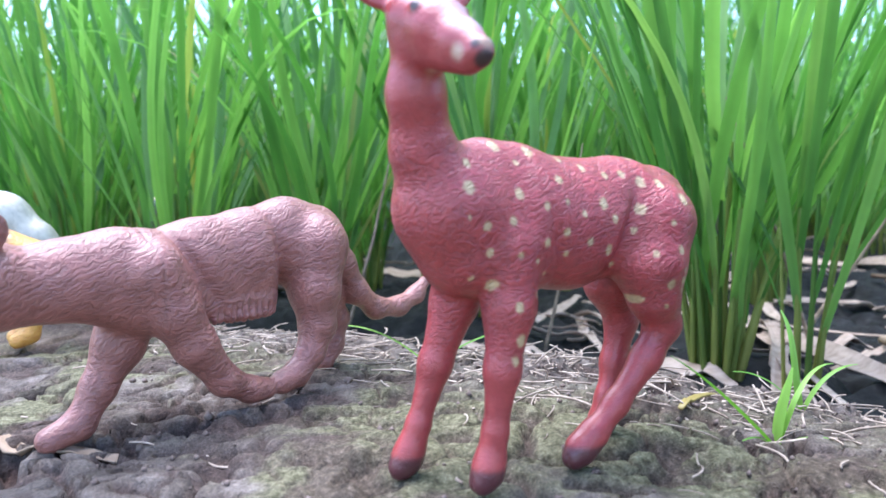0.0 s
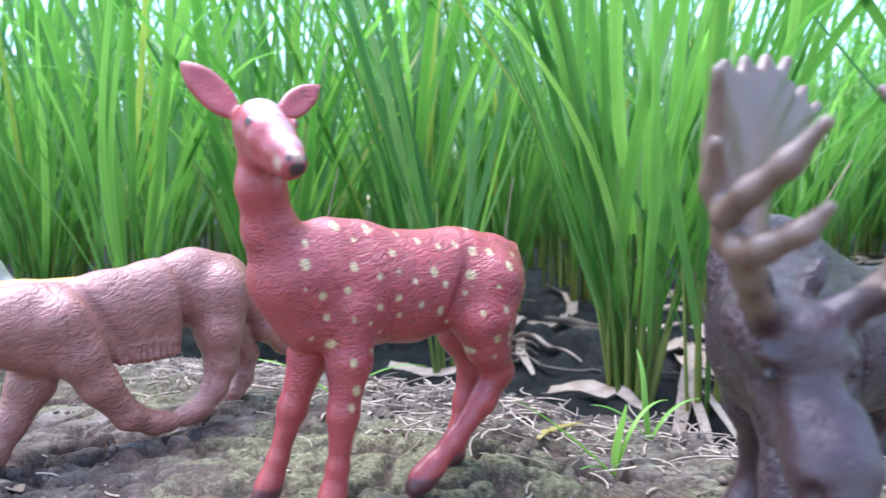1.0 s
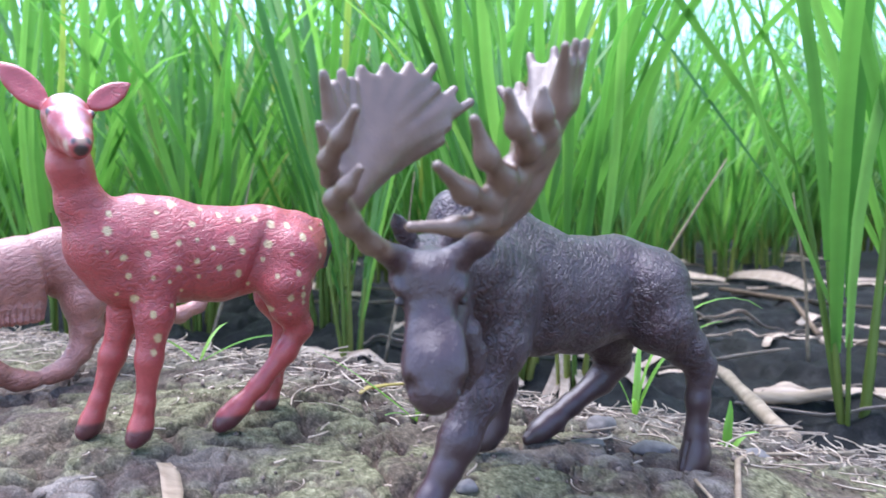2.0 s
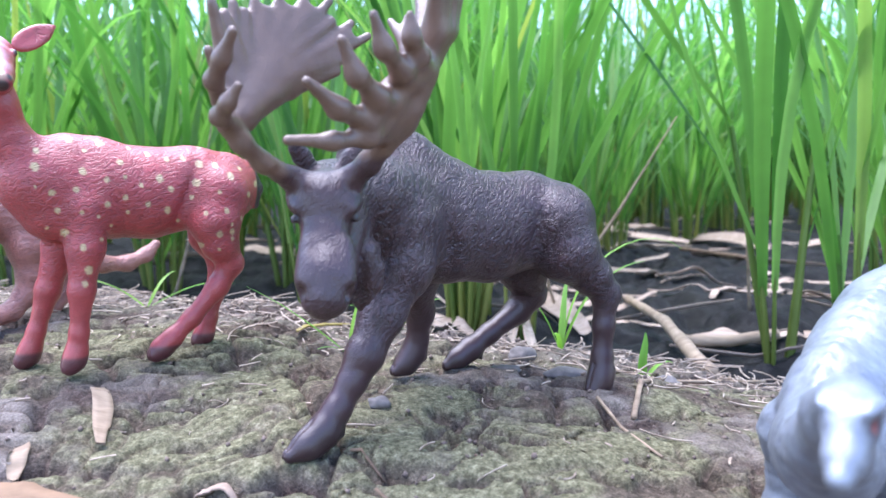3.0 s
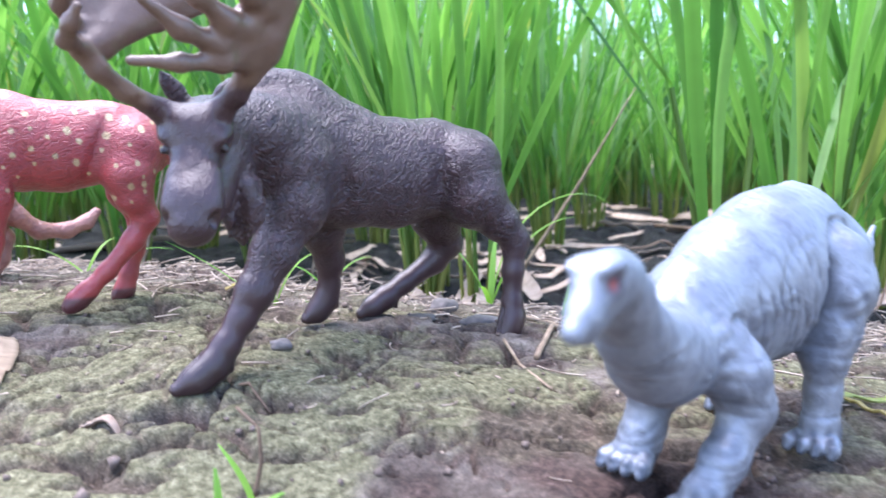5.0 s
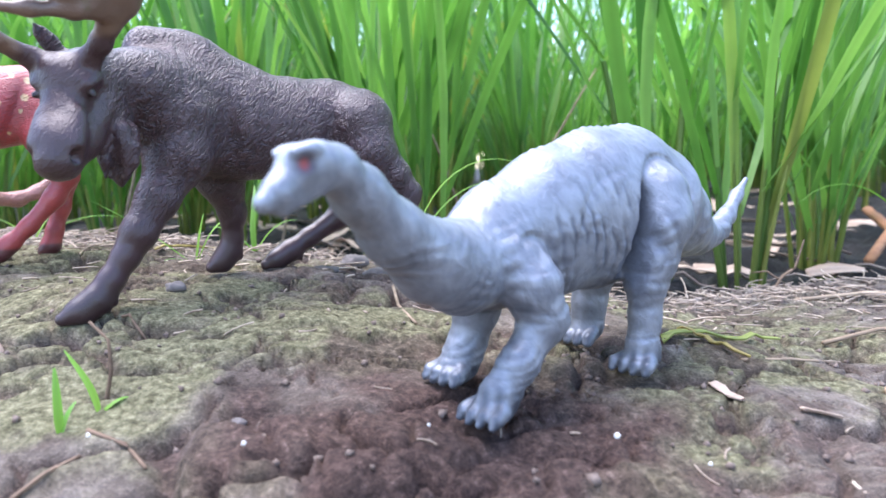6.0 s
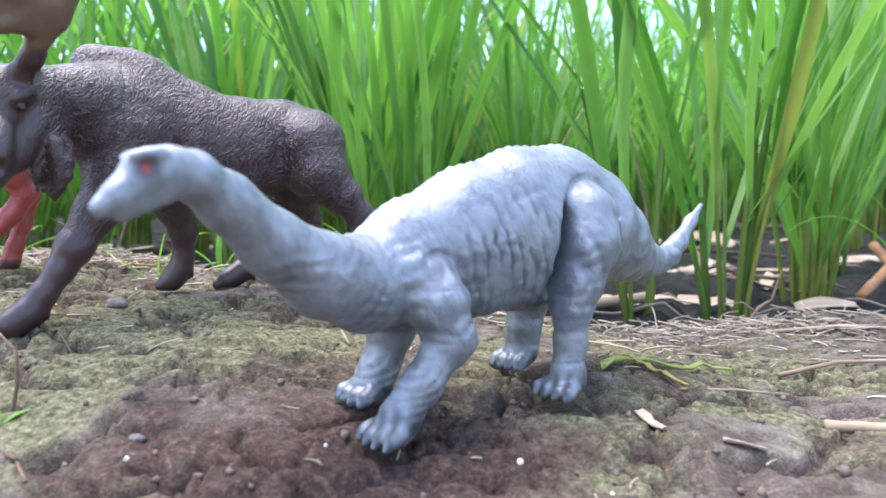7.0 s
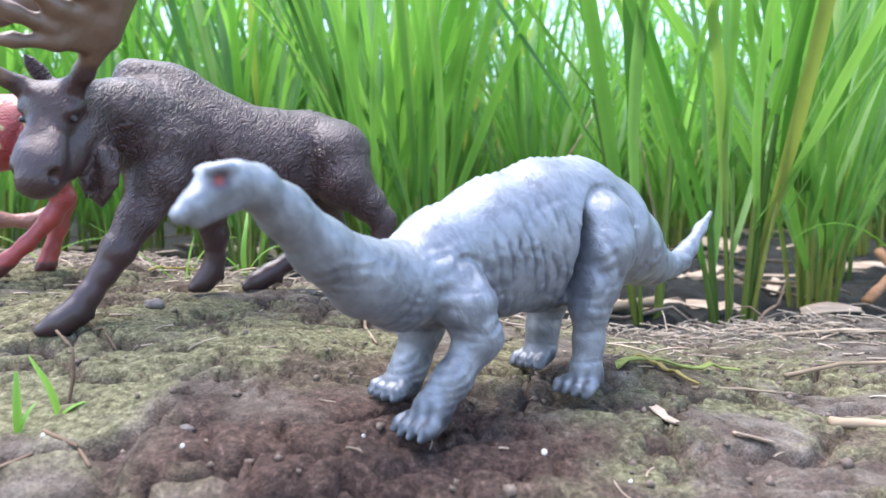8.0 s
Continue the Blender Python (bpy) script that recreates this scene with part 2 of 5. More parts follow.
def ground_z(x, y):
    """Height, and the shares of moss, loose dirt with painted crack shade, and wet mud."""
    x, y = np.asarray(x, float), np.asarray(y, float)
    wx, wy = x + 0.012 * (fbm(x * 45, y * 45, 3, 11) - 0.5), y + 0.012 * (fbm(x * 45, y * 45, 3, 21) - 0.5)
    edge = bank_edge(x) + 0.03 * (fbm(x * 14, y * 14, 4, 3) - 0.5) + 0.012 * (fbm(x * 70, y * 70, 3, 8) - 0.5)
    on = 1 - step(0.0, 0.045, y - edge)
    web = np.abs(fbm(wx * 11, wy * 26, 4, 2, 0.45) - 0.5)
    web2 = np.abs(fbm(wx * 26 + 5, wy * 60, 4, 7, 0.45) - 0.5)
    gate = step(0.32, 0.46, fbm(x * 16, y * 16, 3, 31))
    gate2 = step(0.44, 0.56, fbm(x * 22 + 9, y * 22, 3, 41))
    crack = (1 - step(0.005, 0.020, web)) * gate
    crack2 = (1 - step(0.003, 0.018, web2)) * gate2
    rough = step(-0.10, -0.02, y - edge)
    lump = (fbm(wx * 16, wy * 26, 3, 51) - 0.5) * 0.010 + (fbm(x * 150, y * 190, 3, 61, 0.65) - 0.5) * (0.0018 + 0.005 * rough)
    pit = step(0.62, 0.72, fbm(x * 48, y * 110, 2, 71))
    px, py = x + 0.022 * (fbm(x * 28, y * 28, 4, 131) - 0.5), y + 0.022 * (fbm(x * 28, y * 28, 4, 141) - 0.5)
    rim, own = plates(px * 24, py * 34, 15)
    rim2, own2 = plates(px * 62 + 3, py * 80, 25)
    torn = step(0.40, 0.54, fbm(x * 18 + 2, y * 18, 3, 151))
    torn2 = step(0.50, 0.60, fbm(x * 26 + 7, y * 26, 3, 161))
    split = (1 - step(0.02, 0.11, rim)) * torn
    split2 = (1 - step(0.03, 0.22, rim2)) * torn2
    lump = lump + 0.0022 * (own - 0.5) * step(0.0, 0.25, rim) + 0.0012 * (own2 - 0.5) * torn2 * step(0.0, 0.3, rim2) - 0.0038 * split - 0.0018 * split2
    top = bank_top(x, y) + lump - 0.0085 * crack - 0.0045 * crack2 - 0.004 * pit
    near = step(-0.55, -0.25, x) * (1 - step(0.7, 1.1, x)) * step(-0.25, -0.05, y)
    wide = step(-3.0, -1.8, x) * (1 - step(2.6, 3.4, x)) * (1 - step(3.0, 4.5, y))
    top = bank_top(x, y) + (top - bank_top(x, y)) * near
    front = step(0.0, 0.5, -y - 0.02)
    top = top - 0.10 * front
    field = MUD_Z + wide * (0.034 * (fbm(x * 8, y * 8, 4, 81) - 0.5) + 0.022 * (fbm(x * 34, y * 34, 4, 91) - 0.5) - 0.012 * (1 - step(0.0, 0.3, crack_web(x * 9, y * 9, 13))))
    z = top * on + field * (1 - on)
    moss = np.clip(step(0.36, 0.55, fbm(x * 20, y * 26, 5, 101, 0.6)) * (1 - 0.9 * rough) * (1 - np.maximum(crack, crack2)) * on, 0, 1)
    pale = np.hypot((x - 0.245) / 0.068, (y - 0.050) / 0.055)
    # Cracks, splits and pits also darkened in colour, as shade; loose dirt patches follow.
    dirt_shade = np.maximum(np.maximum(crack, 0.8 * split), np.maximum(np.maximum(crack2, 0.6 * split2) * 0.8, pit * 0.7)) * 0.9
    dirt_shade = np.maximum(dirt_shade, (1 - step(0.5, 1.15, pale + 0.8 * (fbm(x * 60, y * 60, 3, 111) - 0.5))) * 0.95)
    dirt_shade = np.maximum(dirt_shade, 0.6 * step(0.56, 0.67, fbm(x * 24 + 4, y * 42, 5, 121, 0.6)))
    return z, moss * (1 - 0.7 * dirt_shade) * near + 0.5 * on * (1 - near), (dirt_shade * near + 0.5 * (1 - near)) * on, 1 - on


def build_ground():
    xs = np.concatenate([-np.geomspace(60, 2.2, 16), np.arange(-2, -0.24, 0.03), np.arange(-0.22, 0.62, 0.0012), np.arange(0.63, 1.3, 0.012), np.arange(1.32, 3, 0.05), np.geomspace(3.2, 60, 16)])
    ys = np.concatenate([-np.geomspace(60, 0.5, 14), np.arange(-0.4, -0.03, 0.03), np.arange(-0.01, 0.36, 0.0012), np.arange(0.365, 1.3, 0.009), np.arange(1.32, 4, 0.06), np.geomspace(4.2, 90, 16)])
    X, Y = np.meshgrid(xs, ys)
    z, moss, dirt_shade, wet = ground_z(X, Y)
    n, m = len(ys), len(xs)
    k = np.arange(n * m).reshape(n, m)
    quads = np.stack([k[:-1, :-1], k[:-1, 1:], k[1:, 1:], k[1:, :-1]], -1).reshape(-1, 4)
    me = bpy.data.meshes.new("ground")
    me.vertices.add(n * m)
    me.vertices.foreach_set("co", np.stack([X, Y, z], -1).astype(np.float32).ravel())
    me.loops.add(quads.size)
    me.loops.foreach_set("vertex_index", quads.astype(np.int32).ravel())
    me.polygons.add(len(quads))
    me.polygons.foreach_set("loop_start", np.arange(0, quads.size, 4, dtype=np.int32))
    me.polygons.foreach_set("use_smooth", np.ones(len(quads), bool))
    me.update(calc_edges=True)
    a = me.color_attributes.new("soil", "FLOAT_COLOR", "POINT")
    a.data.foreach_set("color", np.stack([moss, dirt_shade, wet, np.ones_like(wet)], -1).astype(np.float32).ravel())
    me.materials.append(MUD)
    tagged(new("ground", me), "cracked mossy mud bank sloping down to dark wet paddy mud", "ground", kind="structure")
    return xs, ys, z


GX, GY, GZ = build_ground()


def gz(x, y):
    """The height of the ground sheet under a place."""
    i = min(max(int(np.searchsorted(GX, x)) - 1, 0), len(GX) - 2)
    j = min(max(int(np.searchsorted(GY, y)) - 1, 0), len(GY) - 2)
    a, b = (x - GX[i]) / (GX[i + 1] - GX[i]), (y - GY[j]) / (GY[j + 1] - GY[j])
    return float((GZ[j, i] * (1 - a) + GZ[j, i + 1] * a) * (1 - b) + (GZ[j + 1, i] * (1 - a) + GZ[j + 1, i + 1] * a) * b)


# ---- moulded toys: tapered limbs melted into one skin ----


class Clay:
    """A field of distances on a grid; limbs are blended in, and the skin is drawn round them."""

    def __init__(self, lo, hi, h):
        self.lo, self.h = np.array(lo, float), h
        self.n = np.ceil((np.array(hi) - self.lo) / h).astype(int) + 1
        self.f = np.full(self.n, 0.01, np.float32)

    def region(self, a, b):
        i = np.maximum(np.floor((np.array(a) - self.lo) / self.h).astype(int), 0)
        j = np.minimum(np.ceil((np.array(b) - self.lo) / self.h).astype(int) + 1, self.n)
        ax = [self.lo[c] + self.h * np.arange(i[c], j[c]) for c in range(3)]
        return tuple(slice(p, q) for p, q in zip(i, j)), np.meshgrid(*ax, indexing="ij")

    def blend(self, sl, d, k):
        f = self.f[sl]
        t = np.clip(k - np.abs(f - d), 0, None) / k
        self.f[sl] = np.minimum(f, d) - t * t * k * 0.25

    def limb(self, nodes, k=0.003, slim=1.0):
        """A chain of (x, y, z, radius); slim narrows it across the body."""
        for p, q in zip(nodes[:-1], nodes[1:]):
            p, q = np.array(p), np.array(q)
            r = max(p[3], q[3]) + k + 3 * self.h
            sl, (x, y, z) = self.region(np.minimum(p, q)[:3] - r, np.maximum(p, q)[:3] + r)
            d = q[:3] - p[:3]
            w = np.array([1, 1 / slim, 1])
            dd = max(float((d * w) @ (d * w)), 1e-12)
            ex, ey, ez = x - p[0], (y - p[1]) / slim, z - p[2]
            t = np.clip((ex * d[0] + ey * d[1] / slim + ez * d[2]) / dd, 0, 1)
            ts = t * t * (3 - 2 * t) * 0.5 + t * 0.5
            dist = np.sqrt((ex - t * d[0]) ** 2 + (ey - t * d[1] / slim) ** 2 + (ez - t * d[2]) ** 2) - (p[3] + (q[3] - p[3]) * ts)
            self.blend(sl, dist.astype(np.float32), k)

    def egg(self, c, axis, up, radii, k=0.002, carve=False):
        """An ellipsoid: its long axis, the way its second axis leans, and three radii."""
        a = Vector(axis).normalized()
        b = (Vector(up) - Vector(up).dot(a) * a).normalized()
        m = np.array([a, b, a.cross(b)])
        r = max(radii) + k + 3 * self.h
        c = np.array(c)
        sl, (x, y, z) = self.region(c - r, c + r)
        e = np.stack([x - c[0], y - c[1], z - c[2]], -1) @ m.T
        k0 = np.sqrt(((e / radii) ** 2).sum(-1))
        k1 = np.sqrt(((e / np.square(radii)) ** 2).sum(-1)) + 1e-9
        d = (k0 * (k0 - 1) / k1).astype(np.float32)
        if carve:
            f = self.f[sl]
            t = np.clip(k - np.abs(f + d), 0, None) / k
            self.f[sl] = np.maximum(f, -d) + t * t * k * 0.25
        else:
            self.blend(sl, d, k)

    def relief(self, fn):
        g = np.meshgrid(*[self.lo[c] + self.h * np.arange(self.n[c]) for c in range(3)], indexing="ij")
        near = np.abs(self.f) < 0.004
        self.f[near] += fn(g[0][near], g[1][near], g[2][near]).astype(np.float32)

    def skin(self):
        f, n = self.f, self.n
        s = f < 0
        c = [s[a:n[0] - 1 + a, b:n[1] - 1 + b, d:n[2] - 1 + d] for a in (0, 1) for b in (0, 1) for d in (0, 1)]
        tot = sum(x.astype(np.int8) for x in c)
        act = np.argwhere((tot > 0) & (tot < 8))
        idx = np.full(n - 1, -1, np.int64)
        idx[tuple(act.T)] = np.arange(len(act))
        acc, cnt = np.zeros((len(act), 3)), np.zeros(len(act))
        corners = [np.array((a, b, d)) for a in (0, 1) for b in (0, 1) for d in (0, 1)]
        for p in corners:
            for ax in range(3):
                if p[ax]:
                    continue
                q = p.copy()
                q[ax] = 1
                fa, fb = f[tuple((act + p).T)], f[tuple((act + q).T)]
                hit = (fa < 0) != (fb < 0)
                t = fa / np.where(hit, fa - fb, 1)
                pos = act + p + np.outer(t, q - p)
                acc[hit] += pos[hit]
                cnt[hit] += 1
        v = self.lo + self.h * acc / cnt[:, None]
        quads = []
        for ax in range(3):
            b, d = (ax + 1) % 3, (ax + 2) % 3
            sa = [slice(None)] * 3
            sb = [slice(None)] * 3
            sa[ax], sb[ax] = slice(0, -1), slice(1, None)
            e = np.argwhere(s[tuple(sa)] != s[tuple(sb)])
            e = e[(e[:, b] > 0) & (e[:, d] > 0) & (e[:, b] < n[b] - 1) & (e[:, d] < n[d] - 1)]
            ub, ud = np.eye(3, dtype=int)[b], np.eye(3, dtype=int)[d]
            q = np.stack([idx[tuple((e - ub - ud).T)], idx[tuple((e - ud).T)], idx[tuple(e.T)], idx[tuple((e - ub).T)]], -1)
            inside = s[tuple(e.T)]
            q[~inside] = q[~inside][:, ::-1]
            quads.append(q)
        return v, np.concatenate(quads)


def toy(name, label, category, clay, mat, m, paint, smooth=2):
    v, q = clay.skin()
    nb = np.zeros_like(v)
    deg = np.zeros(len(v))
    pairs = np.concatenate([q[:, [0, 1]], q[:, [1, 2]], q[:, [2, 3]], q[:, [3, 0]]])
    for _ in range(smooth):
        nb[:] = 0
        deg[:] = 0
        np.add.at(nb, pairs[:, 0], v[pairs[:, 1]])
        np.add.at(deg, pairs[:, 0], 1)
        v = 0.5 * v + 0.5 * nb / np.maximum(deg, 1)[:, None]
    me = mesh_from(name, v, q, mat, True, paint(v[:, 0], -v[:, 1], v[:, 2]))
    ob = new(name, me)
    ob.matrix_basis = m
    return tagged(ob, label, category)


def flip(nodes):
    """Chains are written with their second number towards the open side of the bank."""
    return [(a, -b, c, r) for a, b, c, r in nodes]


def blobs(u, v, z, spots, soft=0.0004):
    """1 inside any of the round spots (u, v, z, radius)."""
    o = np.zeros_like(u)
    for a, b, c, r in spots:
        o = np.maximum(o, 1 - step(r - soft, r + soft, np.sqrt((u - a) ** 2 + (v - b) ** 2 + (z - c) ** 2)))
    return o


def lay(col, mask, c):
    return col * (1 - mask[:, None]) + np.array(c) * mask[:, None]


def build_deer():
    c = Clay((-0.062, -0.045, 0.028), (0.07, 0.024, 0.168), 0.0006)
    L = lambda nodes, k=0.003, slim=1.0: c.limb(flip(nodes), k, slim)
    L([(-0.010, 0, 0.1015, 0.0165), (0.004, 0, 0.0995, 0.0175), (0.018, 0, 0.0985, 0.0172), (0.033, 0, 0.1005, 0.0160), (0.0475, 0, 0.1005, 0.0147)], 0.004, 0.8)
    L([(-0.010, 0, 0.110, 0.0105), (-0.002, 0, 0.110, 0.0095)], 0.006, 0.8)
    L([(-0.015, 0, 0.093, 0.0120), (-0.021, 0.001, 0.103, 0.0125)], 0.006)
    L([(-0.020, 0.001, 0.105, 0.0125), (-0.0280, 0.0030, 0.117, 0.0070), (-0.0315, 0.0065, 0.129, 0.0060), (-0.0327, 0.0085, 0.140, 0.0056)], 0.005)
    L([(-0.0325, 0.010, 0.1452, 0.0074), (-0.0325, 0.019, 0.1415, 0.0058), (-0.0317, 0.026, 0.1375, 0.0042), (-0.0312, 0.0320, 0.1345, 0.0033)], 0.003)
    L([(-0.0325, 0.012, 0.139, 0.0050), (-0.0318, 0.029, 0.1325, 0.0022)], 0.003)
    for s in (-1, 1):
        c.egg((-0.0322 + s * 0.0058, -0.0185, 0.1455), (0, -1, -0.3), (0, 0, 1), (0.0022, 0.0014, 0.0012), 0.001)
    c.egg((-0.0435, -0.0035, 0.1545), (-0.62, 0.30, 0.74), (0.6, 0.1, 0.6), (0.0092, 0.0047, 0.0018), 0.002)
    L([(-0.0465, 0.002, 0.1572, 0.0022), (-0.0500, 0.0005, 0.1612, 0.0007)], 0.003)
    c.egg((-0.0440, -0.0062, 0.1550), (-0.62, 0.30, 0.74), (0.6, 0.1, 0.6), (0.0080, 0.0040, 0.0020), 0.001, True)
    c.egg((-0.0195, -0.0025, 0.1535), (0.72, 0.32, 0.55), (-0.6, 0.1, 0.6), (0.0080, 0.0040, 0.0018), 0.002)
    L([(-0.0155, 0.001, 0.1562, 0.0018), (-0.0115, -0.001, 0.1592, 0.0007)], 0.003)
    c.egg((-0.0190, -0.0052, 0.1540), (0.72, 0.32, 0.55), (-0.6, 0.1, 0.6), (0.0074, 0.0034, 0.0020), 0.001, True)
    L([(-0.006, 0.006, 0.093, 0.0095), (-0.0065, 0.008, 0.079, 0.0064), (-0.0085, 0.008, 0.063, 0.0043), (-0.010, 0.007, 0.047, 0.0030), (-0.0110, 0.0065, 0.0405, 0.0034), (-0.0120, 0.0065, 0.0368, 0.0036), (-0.0138, 0.0065, 0.0345, 0.0030)])
    L([(-0.010, -0.006, 0.092, 0.0095), (-0.0125, -0.008, 0.079, 0.0062), (-0.0175, -0.010, 0.062, 0.0042), (-0.0222, -0.011, 0.046, 0.0029), (-0.0240, -0.0115, 0.0405, 0.0033), (-0.0252, -0.012, 0.0370, 0.0036), (-0.0272, -0.012, 0.0348, 0.0030)])
    L([(0.044, 0.006, 0.098, 0.0130), (0.0410, 0.009, 0.087, 0.0100), (0.0425, 0.0095, 0.078, 0.0070), (0.047, 0.009, 0.0695, 0.0048), (0.0415, 0.008, 0.060, 0.0041), (0.031, 0.007, 0.048, 0.0033), (0.0230, 0.0065, 0.0405, 0.0036), (0.0192, 0.006, 0.0370, 0.0038), (0.0165, 0.006, 0.0348, 0.0031)])
    L([(0.043, -0.006, 0.095, 0.0120), (0.0435, -0.009, 0.080, 0.0075), (0.0485, -0.009, 0.068, 0.0048), (0.0455, -0.009, 0.055, 0.0038), (0.0420, -0.008, 0.044, 0.0034), (0.0400, -0.008, 0.0375, 0.0038), (0.0375, -0.008, 0.0350, 0.0032)])
    L([(0.0585, 0, 0.109, 0.003), (0.0615, 0, 0.100, 0.0030), (0.061, 0, 0.093, 0.002)], 0.002)

    def muscle(x, y, z):
        thigh = 0.0021 * np.exp(-((x - 0.030 - 0.35 * (z - 0.10)) / 0.0022) ** 2) * np.exp(-((z - 0.098) / 0.012) ** 2)
        shoulder = 0.0015 * np.exp(-((x - 0.003 + 0.3 * (z - 0.10)) / 0.0020) ** 2) * np.exp(-((z - 0.095) / 0.011) ** 2)
        crease = 0.0005 * np.exp(-((x + 0.0145 + 0.6 * (z - 0.088)) / 0.0005) ** 2) * (z < 0.094) * (z > 0.082)
        hip = -0.0008 * np.exp(-((x - 0.038) / 0.005) ** 2) * np.exp(-((z - 0.113) / 0.004) ** 2)
        hair = 0.00005 * np.sin((z - 0.25 * x) * 2400 + 6 * fbm(x * 90, z * 90, 2, 12)) * step(0.3, 0.6, fbm(x * 160, z * 300, 2, 14)) * (z > 0.075) * (z < 0.13)
        split = 0.0007 * np.exp(-((y + 0.0065) / 0.0004) ** 2) * (z < 0.037) * (y < -0.003)
        return thigh + shoulder + crease + hip + hair + split

    c.relief(muscle)
    rng = np.random.RandomState(5)
    spots = []
    for i in range(260):
        u, z = rng.uniform(-0.024, 0.060), rng.uniform(0.076, 0.120)
        if z < 0.086 and 0.0 < u < 0.034:
            continue
        if all((u - a) ** 2 + (z - b) ** 2 > 0.0054 ** 2 for a, b, _ in spots):
            spots.append((u, z, rng.uniform(0.0005, 0.0014)))
    spots += [(-0.0065, 0.071, 0.0015), (-0.008, 0.066, 0.0011), (0.045, 0.083, 0.0012)]

    def paint(u, v, z):
        col = np.tile([0.36, 0.056, 0.055], (len(u), 1))
        flat = np.zeros_like(u)
        for a, b, r in spots:
            flat = np.maximum(flat, 1 - step(0.75, 1.15, np.hypot((u - a) / r, (z - b) / (r * 1.15)) + 0.35 * (vnoise(u * 1500, z * 1500, 3) - 0.5)))
        col = lay(col, 0.75 * flat * (np.abs(v) > 0.003), (0.62, 0.51, 0.25))
        face = blobs(u, v, z, [(-0.0315, 0.029, 0.1395, 0.0030), (-0.0318, 0.024, 0.1435, 0.0028), (-0.032, 0.018, 0.148, 0.0032), (-0.0322, 0.013, 0.152, 0.0042)], 0.0018)
        col = lay(col, 0.6 * face, (0.62, 0.50, 0.50))
        col = lay(col, 0.6 * blobs(u, v, z, [(-0.0325, 0.017, 0.131, 0.0026), (-0.0345, 0.030, 0.1345, 0.0016), (-0.0285, 0.031, 0.1345, 0.0014)], 0.001), (0.62, 0.54, 0.38))
        col = lay(col, blobs(u, v, z, [(-0.0338, 0.0345, 0.1358, 0.0013), (-0.0288, 0.0345, 0.1358, 0.0013), (-0.0313, 0.0345, 0.1325, 0.0022)], 0.0006), (0.045, 0.025, 0.025))
        col = lay(col, 0.6 * blobs(u, v, z, [(-0.0313, 0.0352, 0.1362, 0.0016)], 0.0008), (0.50, 0.42, 0.25))
        col = lay(col, blobs(u, v, z, [(-0.0388, 0.0195, 0.1455, 0.0014), (-0.0256, 0.0195, 0.1455, 0.0014)], 0.0004), (0.05, 0.02, 0.02))
        col = lay(col, 0.9 * (1 - step(0.0375, 0.0395, z)), (0.07, 0.025, 0.03))
        col = lay(col, 0.95 * (u > 0.0603) * (z > 0.09), (0.02, 0.015, 0.015))
        return np.c_[col, (0.25 + 0.75 * step(0.055, 0.085, z)) * (1 - 0.75 * step(0.112, 0.130, z) * (u < -0.018))]

    toy("toy_deer", "red-brown painted plastic toy deer with cream spots", "toy figure", c, DEER, pose(0.036, 0.195, 0, 0, 0, 31), paint)


